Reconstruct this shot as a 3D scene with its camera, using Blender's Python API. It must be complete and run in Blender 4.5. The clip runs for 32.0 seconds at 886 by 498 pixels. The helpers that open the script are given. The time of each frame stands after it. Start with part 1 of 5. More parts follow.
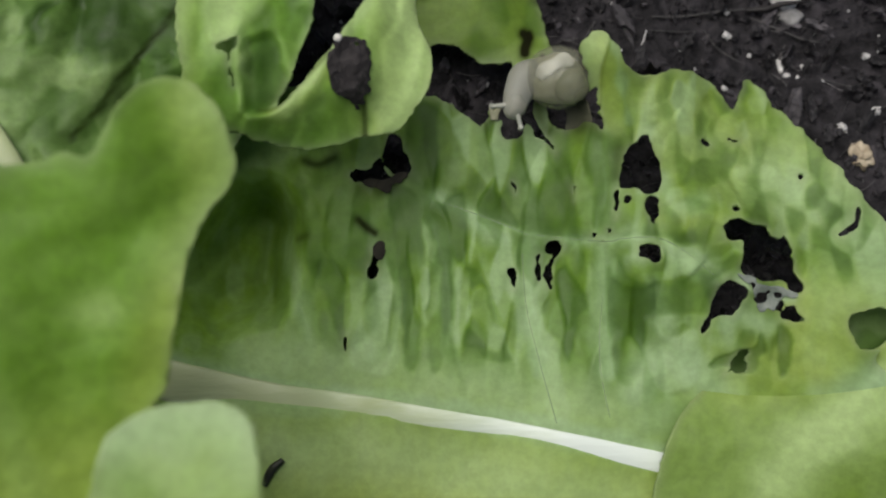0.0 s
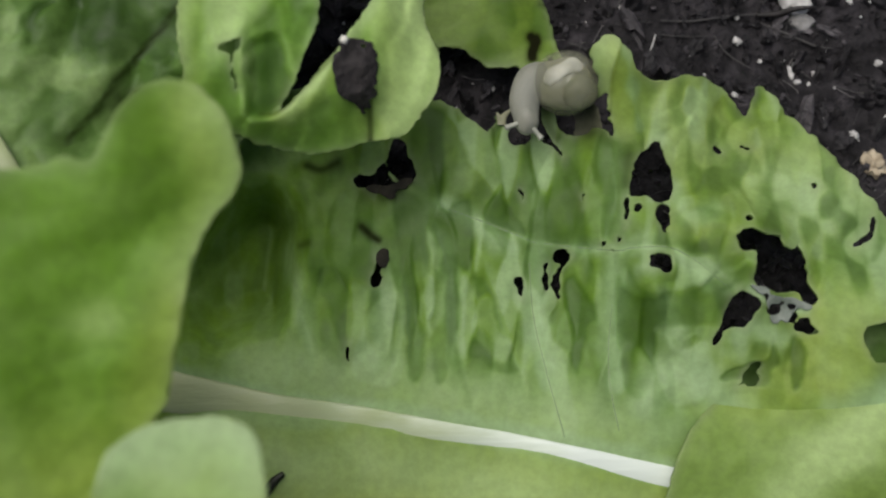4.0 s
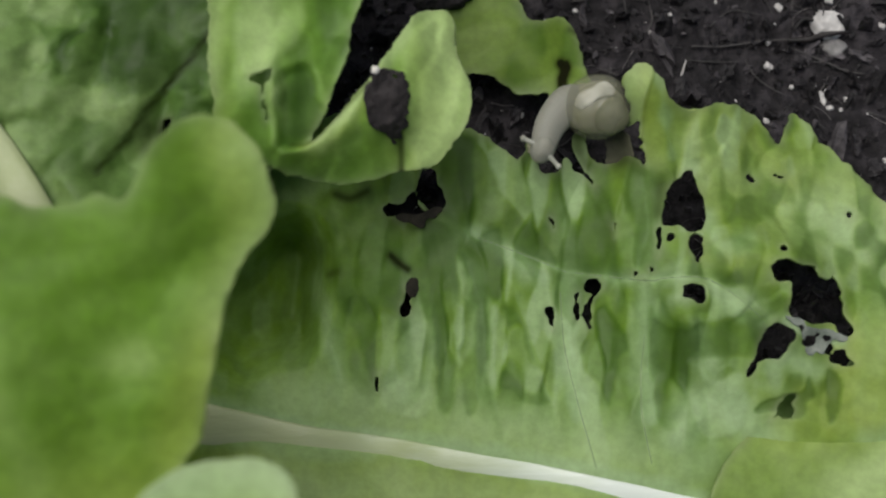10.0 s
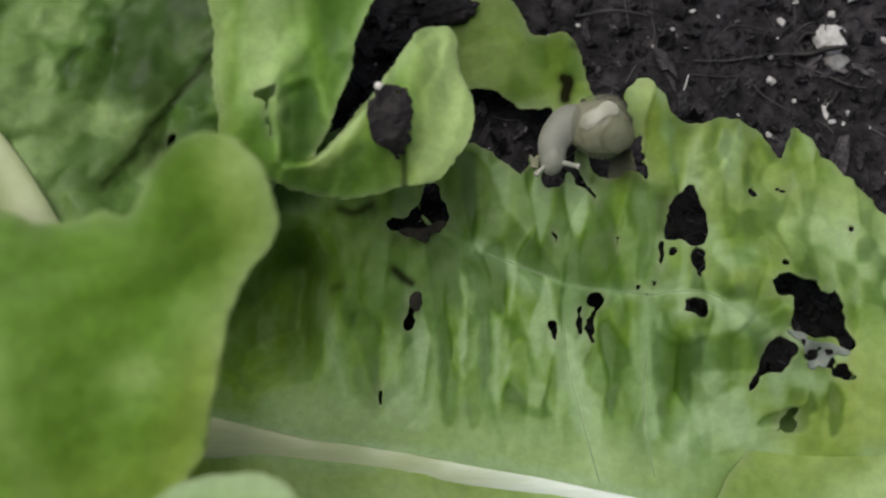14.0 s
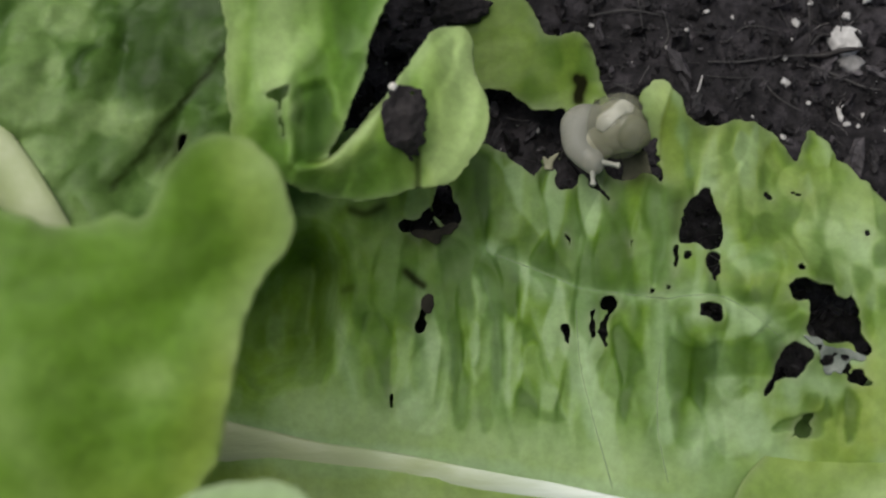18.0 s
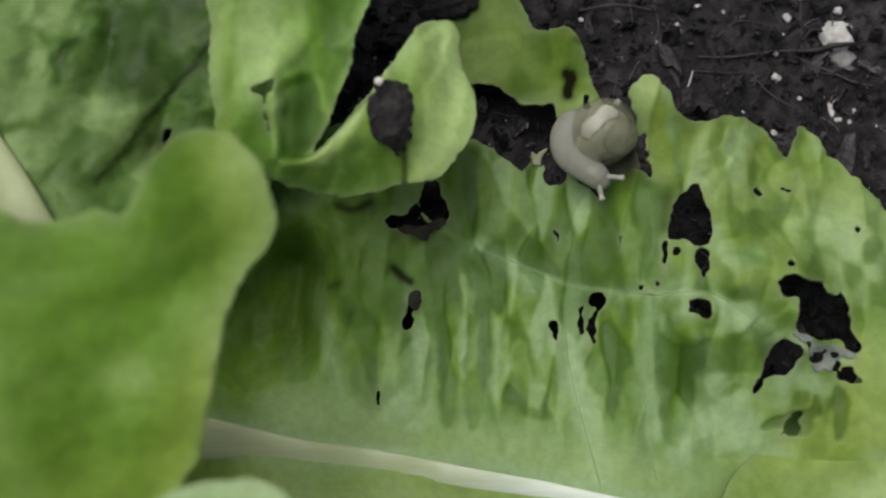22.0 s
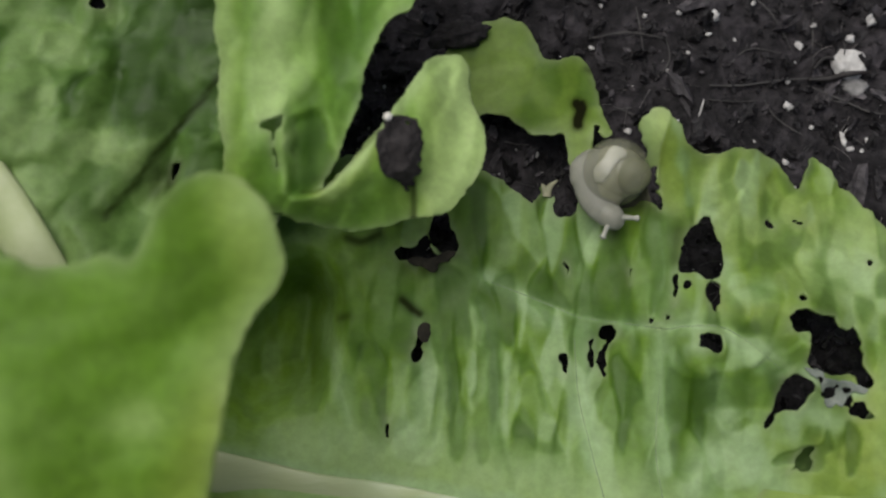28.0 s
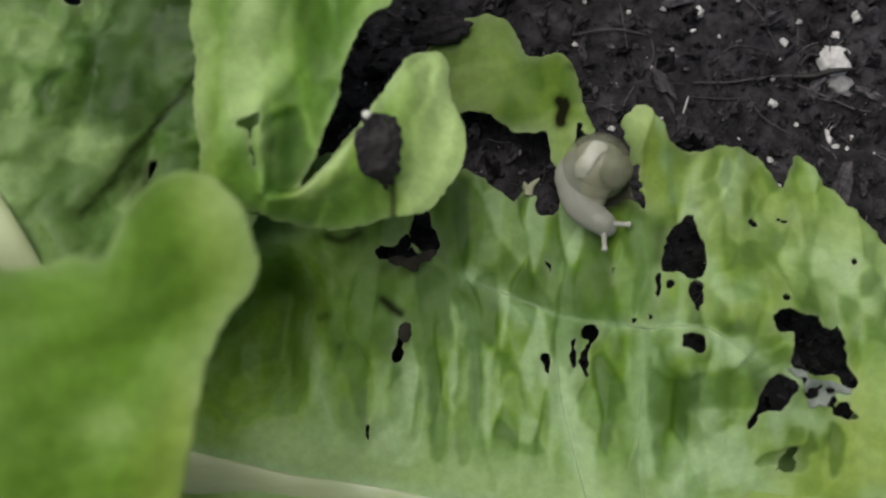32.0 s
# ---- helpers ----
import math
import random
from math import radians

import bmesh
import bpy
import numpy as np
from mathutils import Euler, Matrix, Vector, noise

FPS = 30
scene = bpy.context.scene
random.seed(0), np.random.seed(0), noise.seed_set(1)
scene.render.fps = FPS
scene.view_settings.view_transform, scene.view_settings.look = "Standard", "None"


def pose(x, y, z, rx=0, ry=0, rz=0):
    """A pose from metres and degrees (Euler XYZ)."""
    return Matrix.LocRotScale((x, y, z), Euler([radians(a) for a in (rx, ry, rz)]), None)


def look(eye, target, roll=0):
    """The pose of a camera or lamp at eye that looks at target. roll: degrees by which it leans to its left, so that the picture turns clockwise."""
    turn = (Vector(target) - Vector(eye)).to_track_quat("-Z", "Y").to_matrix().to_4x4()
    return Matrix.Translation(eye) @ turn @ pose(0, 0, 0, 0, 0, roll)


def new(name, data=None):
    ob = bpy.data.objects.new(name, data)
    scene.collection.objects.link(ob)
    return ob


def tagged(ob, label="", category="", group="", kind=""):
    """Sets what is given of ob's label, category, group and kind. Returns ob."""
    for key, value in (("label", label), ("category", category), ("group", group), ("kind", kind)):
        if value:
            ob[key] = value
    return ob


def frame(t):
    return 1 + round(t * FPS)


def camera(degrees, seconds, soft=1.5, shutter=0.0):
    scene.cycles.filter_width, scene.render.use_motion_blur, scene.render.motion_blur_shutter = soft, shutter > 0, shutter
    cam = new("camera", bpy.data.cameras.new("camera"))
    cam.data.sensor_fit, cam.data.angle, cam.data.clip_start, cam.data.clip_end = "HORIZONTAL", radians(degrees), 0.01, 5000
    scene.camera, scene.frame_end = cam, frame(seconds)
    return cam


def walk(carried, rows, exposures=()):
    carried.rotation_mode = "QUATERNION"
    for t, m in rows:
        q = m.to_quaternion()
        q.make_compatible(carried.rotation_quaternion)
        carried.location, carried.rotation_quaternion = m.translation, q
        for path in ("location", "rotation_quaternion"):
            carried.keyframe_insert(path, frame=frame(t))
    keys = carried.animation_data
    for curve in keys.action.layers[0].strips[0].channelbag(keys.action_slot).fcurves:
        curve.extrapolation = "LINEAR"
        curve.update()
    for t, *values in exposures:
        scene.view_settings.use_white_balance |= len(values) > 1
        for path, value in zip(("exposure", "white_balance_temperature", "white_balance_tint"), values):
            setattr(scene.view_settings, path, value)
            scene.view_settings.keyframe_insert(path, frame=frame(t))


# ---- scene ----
# Camera: a phone carried close over a lettuce; rows are seconds, millimetres (right, ahead, up) and degrees (yaw, pitch, roll).
cam = camera(41.0, 32.0, soft=2.2)
cam.data.dof.use_dof, cam.data.dof.focus_distance, cam.data.dof.aperture_fstop = True, 0.140, 20.0
EYE, TILT = 0.1435, -75.0
FIRST = pose(0, 0, EYE, TILT, 0, 0)
ROWS = [
    (0, 0.00, 0.00, 0.00, -0.00, 0.00, 0.00),
    (0.5, 0.61, 0.91, 0.45, -0.19, -0.00, -0.05),
    (1, 0.68, 1.74, 0.80, -0.58, 0.02, -0.16),
    (1.5, -0.82, 2.09, 1.02, -0.30, 0.04, -0.19),
    (2, -1.24, 2.08, 1.69, -0.59, 0.07, -0.23),
    (2.5, -1.48, 2.47, 1.77, -0.83, -0.12, -0.31),
    (3, -1.58, 1.35, 1.66, -0.90, 0.13, -0.27),
    (3.5, -1.85, 2.29, 0.91, -0.80, 0.15, -0.30),
    (5.5, -4.50, 4.86, 1.45, -0.66, -0.10, -0.52),
    (6, -4.99, 3.95, 2.13, -0.59, 0.00, -0.50),
    (6.5, -5.31, 4.28, 1.75, -0.47, 0.16, -0.46),
    (7, -5.19, 4.66, 1.69, -0.48, 0.14, -0.60),
    (7.5, -6.76, 6.05, 2.50, -0.43, 0.11, -0.55),
    (8, -5.99, 5.79, 3.01, -0.34, 0.10, -0.55),
    (8.5, -6.22, 4.97, 2.26, -0.47, 0.45, -0.53),
    (9, -5.07, 4.47, 3.81, -0.30, 0.55, -0.46),
    (9.5, -5.75, 4.64, 2.97, -0.17, 0.30, -0.44),
    (10, -4.48, 4.68, 3.29, -0.15, 0.43, -0.40),
    (10.5, -4.16, 5.06, 3.38, -0.38, 0.45, -0.46),
    (11, -5.06, 4.53, 3.88, -0.14, 0.38, -0.33),
    (11.5, -3.65, 5.36, 3.39, -0.06, 0.50, -0.30),
    (12, -4.00, 6.14, 3.69, -0.22, 0.28, -0.48),
    (12.5, -4.74, 5.32, 4.21, 0.08, 0.60, -0.35),
    (13, -3.58, 4.33, 4.00, -0.03, 0.69, -0.36),
    (13.5, -2.75, 4.75, 3.48, 0.02, 0.82, -0.39),
    (14, -3.87, 3.96, 3.81, 0.27, 0.89, -0.37),
    (14.5, -4.59, 3.87, 4.33, 0.31, 0.84, -0.33),
    (16.5, -5.11, 5.39, 4.23, 0.04, 0.31, -0.62),
    (17, -4.99, 5.89, 4.67, 0.07, 0.50, -0.62),
    (17.5, -6.66, 4.94, 4.82, 0.23, 0.53, -0.64),
    (18, -5.74, 5.26, 4.72, 0.08, 0.61, -0.67),
    (18.5, -4.91, 6.11, 4.90, -0.11, 0.68, -0.70),
    (19, -6.61, 5.08, 5.57, 0.27, 0.77, -0.71),
    (19.5, -4.88, 5.42, 5.44, 0.06, 0.70, -0.72),
    (20, -4.29, 6.73, 5.32, 0.11, 0.64, -0.69),
    (20.5, -5.11, 7.01, 5.70, 0.32, 0.55, -0.68),
    (21, -4.62, 6.46, 5.08, -0.02, 0.45, -0.74),
    (21.5, -3.54, 6.33, 4.85, -0.27, 0.43, -0.77),
    (22, -4.59, 6.29, 4.84, -0.04, 0.38, -0.74),
    (22.5, -4.09, 7.44, 4.88, -0.12, 0.15, -0.82),
    (23, -3.68, 8.79, 5.45, -0.07, 0.09, -0.84),
    (23.5, -5.98, 6.97, 4.95, 0.27, 0.20, -0.84),
    (24, -4.83, 7.98, 5.07, 0.16, 0.12, -0.90),
    (24.5, -4.00, 8.30, 4.99, 0.13, 0.12, -0.91),
    (25, -5.44, 7.44, 5.55, 0.52, 0.15, -0.80),
    (25.5, -4.82, 7.31, 6.18, 0.79, 0.25, -0.81),
    (27.5, -4.88, 6.74, 9.08, 0.92, 0.31, -0.76),
    (28, -4.46, 6.74, 8.48, 0.49, 0.39, -0.81),
    (28.5, -3.84, 7.34, 8.47, 0.31, 0.35, -0.78),
    (29, -5.18, 6.64, 9.90, 0.69, 0.50, -0.76),
    (29.5, -3.92, 8.41, 9.59, 0.46, 0.38, -0.77),
    (30, -3.47, 8.90, 8.94, 0.33, 0.30, -0.84),
    (30.5, -3.36, 8.82, 9.32, 0.30, 0.17, -0.81),
    (31, -4.10, 8.55, 9.60, 0.35, 0.26, -0.82),
    (31.5, -3.28, 8.54, 9.42, 0.17, 0.27, -0.80),
    (32, -3.09, 8.17, 8.95, 0.16, 0.16, -0.77),
]
walk(cam, [(t, FIRST @ pose(x / 1000, y / 1000, z / 1000, 90 + pitch, roll, yaw)) for t, x, y, z, yaw, pitch, roll in ROWS],
     exposures=[(0.0, 0.08, 6500, 10), (3.5, 0.05, 6500, 10), (6.0, -0.02, 6500, 10), (28.5, -0.03, 6500, 10), (30.0, 0.02, 6500, 10), (32.0, 0.06, 6500, 10)])

# ---- world and sun: bright overcast day ----
SUN_UP, SUN_FROM = 71.0, -55.0   # degrees above the horizon, degrees from +y towards +x
world = bpy.data.worlds.new("overcast_sky")
scene.world = world
world.use_nodes = True
wn = world.node_tree.nodes
sky = wn.new("ShaderNodeTexSky")
sky.sky_type, sky.sun_disc = "NISHITA", False
sky.sun_elevation, sky.sun_rotation = radians(SUN_UP), radians(SUN_FROM)
sky.dust_density, sky.air_density, sky.ozone_density = 6.0, 1.0, 0.6
world.node_tree.links.new(sky.outputs[0], wn["Background"].inputs[0])
wn["Background"].inputs[1].default_value = 0.06
sun = new("sun", bpy.data.lights.new("sun", "SUN"))
sun.data.energy, sun.data.angle, sun.data.color = 2.4, radians(55), (1.0, 1.0, 0.96)
sun.matrix_world = look((0, 0, 2), (-math.sin(radians(SUN_FROM)) * math.cos(radians(SUN_UP)), -math.cos(radians(SUN_FROM)) * math.cos(radians(SUN_UP)), 2 - math.sin(radians(SUN_UP))))

# ---- small tools ----
MM = 0.001
BED = FIRST @ pose(0, 0.14, 0, 90, 0, 0)   # leaf frame: x along the midrib, y across the blade, z out of the leaf


def part(name, data, material, parent=None, label=""):
    if isinstance(data, bmesh.types.BMesh):
        me = bpy.data.meshes.new(name)
        data.to_mesh(me)
        data.free()
        data = me
    ob = new(name, data)
    if material and not data.materials:
        data.materials.append(material)
    if parent:
        ob.parent = parent
    if label:
        ob["label"] = label
    return ob


def smooth(me):
    me.polygons.foreach_set("use_smooth", np.ones(len(me.polygons), bool))
    me.update()
    return me


def spline(points, closed=True, fine=8):
    p = np.array(points, float)
    n = len(p)
    out = []
    for i in range(n if closed else n - 1):
        if closed:
            a, b, c, d = p[(i - 1) % n], p[i], p[(i + 1) % n], p[(i + 2) % n]
        else:
            a, b, c, d = p[max(i - 1, 0)], p[i], p[i + 1], p[min(i + 2, n - 1)]
        t = np.arange(fine)[:, None] / fine
        out.append(0.5 * (2 * b + (c - a) * t + (2 * a - 5 * b + 4 * c - d) * t ** 2 + (3 * b - a - 3 * c + d) * t ** 3))
    if not closed:
        out.append(p[-1:])
    return np.concatenate(out)


def to_line(X, Y, line, closed=False):
    """Distance from places to a polyline."""
    best = np.full(X.shape, 1e9)
    pairs = zip(line, np.roll(line, -1, 0)) if closed else zip(line[:-1], line[1:])
    for (ax, ay), (bx, by) in pairs:
        dx, dy = bx - ax, by - ay
        t = np.clip(((X - ax) * dx + (Y - ay) * dy) / (dx * dx + dy * dy + 1e-12), 0, 1)
        best = np.minimum(best, (X - ax - t * dx) ** 2 + (Y - ay - t * dy) ** 2)
    return np.sqrt(best)


def inside(X, Y, line):
    odd = np.zeros(X.shape, bool)
    for (ax, ay), (bx, by) in zip(line, np.roll(line, -1, 0)):
        if ay != by:
            odd ^= ((ay > Y) != (by > Y)) & (X < (bx - ax) * (Y - ay) / (by - ay) + ax)
    return odd


def ripple(X, Y, seed=0.0, waves=7, low=0.15, high=0.9):
    """Smooth irregular waviness, about -1 to 1."""
    rng = np.random.RandomState(int(seed * 100) + 5)
    out = 0.0
    for _ in range(waves):
        a, k, p = rng.uniform(0, 6.283), rng.uniform(low, high), rng.uniform(0, 6.283)
        out = out + np.sin(k * (X * math.cos(a) + Y * math.sin(a)) + p)
    return out / waves ** 0.5 / 1.4


def blade(name, edge, holes, height, step, material, parent, veins=(), stains=(), rough=0.08, thick=0.32, label="", ripe_lit=(), lush_shade=(), tone=None):
    """A leaf blade: a thin sheet cut to its outline and bitten holes, with relief; vein, rim and stain strengths ride
    on it, and yellow-green and deep-green strokes that also paint light and shade.
    """
    line = spline(edge)
    x0, y0 = line.min(0) - step
    x1, y1 = line.max(0) + step
    gx, gy = np.arange(x0, x1 + step, step), np.arange(y0, y1 + step, step)
    X, Y = np.meshgrid(gx, gy)
    D = to_line(X, Y, line, True) * np.where(inside(X, Y, line), -1, 1)
    rim = np.full(X.shape, 9.0)
    for hole in holes:
        hl = spline(hole, fine=5)
        (hx0, hy0), (hx1, hy1) = hl.min(0) - 2, hl.max(0) + 2
        ii, jj = np.searchsorted(gy, (hy0, hy1)), np.searchsorted(gx, (hx0, hx1))
        s = (slice(*ii), slice(*jj))
        if X[s].size:
            d = to_line(X[s], Y[s], hl, True) * np.where(inside(X[s], Y[s], hl), 1, -1)
            D[s] = np.maximum(D[s], d)
            rim[s] = np.minimum(rim[s], np.abs(d))
    D = D + rough * ripple(X, Y, 0.3, 9, 1.5, 5.0) + 0.5 * rough * ripple(X, Y, 0.8, 9, 4.0, 8.0)
    rows, cols = X.shape
    idx = np.arange(rows * cols).reshape(rows, cols)
    a, b, c, d = idx[:-1, :-1].ravel(), idx[:-1, 1:].ravel(), idx[1:, 1:].ravel(), idx[1:, :-1].ravel()
    tris = np.concatenate([np.stack([a, b, c], 1), np.stack([a, c, d], 1)])
    dist = D.ravel()
    neg = dist[tris] < 0
    count = neg.sum(1)
    xs, ys = list(X.ravel()), list(Y.ravel())
    faces = tris[count == 3].tolist()
    cuts = {}

    def cut(i, j):
        key = (min(i, j), max(i, j))
        if key not in cuts:
            f = dist[i] / (dist[i] - dist[j])
            cuts[key] = len(xs)
            xs.append(xs[i] + f * (xs[j] - xs[i]))
            ys.append(ys[i] + f * (ys[j] - ys[i]))
        return cuts[key]

    for tri, n in zip(tris[(count == 1) | (count == 2)].tolist(), neg[(count == 1) | (count == 2)].tolist()):
        loop = []
        for k in range(3):
            i, j = tri[k], tri[(k + 1) % 3]
            if n[k]:
                loop.append(i)
            if n[k] != n[(k + 1) % 3]:
                loop.append(cut(i, j))
        if len(loop) > 2:
            faces.append(loop)
    used = np.unique(np.concatenate([np.array(f) for f in faces]))
    remap = np.full(len(xs), -1)
    remap[used] = np.arange(len(used))
    vx, vy = np.array(xs)[used], np.array(ys)[used]
    vein = np.zeros(len(vx))
    wander = 0.4 * ripple(vx, vy, 0.21, 9, 0.5, 1.8)
    for path, width, power in veins:
        vein = np.maximum(vein, power * np.exp(-(np.maximum(to_line(vx, vy, spline(path, False, 5)) + wander, 0) / width) ** 2.2))
    stain = np.zeros(len(vx))
    for path, width, power in stains:
        stain = np.maximum(stain, power * np.exp(-(to_line(vx, vy, spline(path, False, 5)) / width) ** 2))
    mellow = np.zeros(len(vx))
    for path, width, power in ripe_lit:
        mellow = np.maximum(mellow, power * np.exp(-(to_line(vx, vy, spline(path, False, 5)) / width) ** 2))
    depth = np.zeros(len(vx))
    for path, width, power in lush_shade:
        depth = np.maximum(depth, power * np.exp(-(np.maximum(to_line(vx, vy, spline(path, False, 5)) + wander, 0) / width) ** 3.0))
    margin = np.exp(-to_line(vx, vy, line, True) / 0.5)
    for hole in holes:
        hl = spline(hole, fine=4)
        near = (np.abs(vx - hl[:, 0].mean()) < np.ptp(hl[:, 0]) + 2) & (np.abs(vy - hl[:, 1].mean()) < np.ptp(hl[:, 1]) + 2)
        margin[near] = np.maximum(margin[near], np.exp(-to_line(vx[near], vy[near], hl, True) / 0.35))
    z = height(vx, vy)
    me = bpy.data.meshes.new(name)
    me.from_pydata(np.stack([vx, vy, z], 1) * MM, [], [[remap[i] for i in f] for f in faces])
    for key, values in (("vein", vein), ("stain", stain), ("rim", margin), ("ripe_lit", mellow), ("lush_shade", depth), ("tone", tone(vx, vy)[1] if tone else np.full(len(vx), 0.5))):
        me.attributes.new(key, "FLOAT", "POINT").data.foreach_set("value", values.astype(np.float32))
    smooth(me)
    ob = part(name, me, material, parent, label)
    mod = ob.modifiers.new("thickness", "SOLIDIFY")
    mod.thickness, mod.offset, mod.use_rim = thick * MM, -1, True
    return ob


def tube(path, radii, sides=10, flat=1.0, fine=6):
    """A tapered round bar along a path of (x, y, z) millimetres."""
    p = spline(path, False, fine)
    r = np.interp(np.linspace(0, 1, len(p)), np.linspace(0, 1, len(radii)), radii)
    bm = bmesh.new()
    rings = []
    for i in range(len(p)):
        ahead = Vector(p[min(i + 1, len(p) - 1)] - p[max(i - 1, 0)]).normalized()
        side = ahead.cross(Vector((0, 0, 1)))
        side = side.normalized() if side.length > 1e-4 else Vector((1, 0, 0))
        up = side.cross(ahead)
        rings.append([bm.verts.new((Vector(p[i]) + (side * math.cos(a) + up * math.sin(a) * flat) * r[i]) * MM) for a in (6.2832 * k / sides for k in range(sides))])
    for u, v in zip(rings, rings[1:]):
        for k in range(sides):
            bm.faces.new((u[k], u[(k + 1) % sides], v[(k + 1) % sides], v[k]))
    bm.faces.new(rings[0][::-1])
    bm.faces.new(rings[-1])
    bmesh.ops.recalc_face_normals(bm, faces=bm.faces)
    for f in bm.faces:
        f.smooth = True
    return bm


def lump(size, seed, levels=3, uneven=0.25, coarse=1.3):
    """An irregular rounded lump, half-axes in millimetres."""
    bm = bmesh.new()
    bmesh.ops.create_icosphere(bm, subdivisions=levels, radius=1)
    for v in bm.verts:
        n = noise.noise(v.co * coarse + Vector((seed * 7.3, seed * 1.7, seed))) + 0.5 * noise.noise(v.co * coarse * 2.3 + Vector((seed, 0, seed * 3.1)))
        v.co = Vector([c * s * MM for c, s in zip(v.co * (1 + uneven * n), size)])
    for f in bm.faces:
        f.smooth = True
    return bm

# ---- materials ----
def nodes_of(name):
    mat = bpy.data.materials.new(name)
    mat.use_nodes = True
    tree = mat.node_tree
    return mat, tree, tree.nodes["Principled BSDF"]


def attribute(tree, name):
    node = tree.nodes.new("ShaderNodeAttribute")
    node.attribute_name = name
    return node.outputs["Fac"]


def noise_of(tree, scale, detail=4.0, rough=0.55, stretch=(1, 1, 1), turn=0.0):
    co = tree.nodes.new("ShaderNodeTexCoord")
    mp = tree.nodes.new("ShaderNodeMapping")
    mp.inputs["Scale"].default_value = stretch
    mp.inputs["Rotation"].default_value = (0, 0, radians(turn))
    n = tree.nodes.new("ShaderNodeTexNoise")
    n.inputs["Scale"].default_value, n.inputs["Detail"].default_value, n.inputs["Roughness"].default_value = scale, detail, rough
    tree.links.new(co.outputs["Object"], mp.inputs[0])
    tree.links.new(mp.outputs[0], n.inputs["Vector"])
    return n.outputs["Fac"]


def ramp(tree, fac, stops):
    r = tree.nodes.new("ShaderNodeValToRGB")
    while len(r.color_ramp.elements) < len(stops):
        r.color_ramp.elements.new(0.5)
    for e, (at, col) in zip(r.color_ramp.elements, stops):
        e.position, e.color = at, (*col, 1) if len(col) == 3 else col
    tree.links.new(fac, r.inputs[0])
    return r.outputs[0]


def mixed(tree, fac, a, b):
    m = tree.nodes.new("ShaderNodeMix")
    m.data_type = "RGBA"
    if isinstance(fac, float):
        m.inputs[0].default_value = fac
    else:
        tree.links.new(fac, m.inputs[0])
    for socket, v in ((m.inputs[6], a), (m.inputs[7], b)):
        if isinstance(v, tuple):
            socket.default_value = (*v, 1)
        else:
            tree.links.new(v, socket)
    return m.outputs[2]


def bumped(tree, shader, fac, strength, distance):
    b = tree.nodes.new("ShaderNodeBump")
    b.inputs["Strength"].default_value, b.inputs["Distance"].default_value = strength, distance
    tree.links.new(fac, b.inputs["Height"])
    tree.links.new(b.outputs[0], shader.inputs["Normal"])
    return b.outputs[0]


def math_node(tree, op, a, b):
    m = tree.nodes.new("ShaderNodeMath")
    m.operation = op
    for socket, v in zip(m.inputs, (a, b)):
        if isinstance(v, (int, float)):
            socket.default_value = v
        else:
            tree.links.new(v, socket)
    return m.outputs[0]


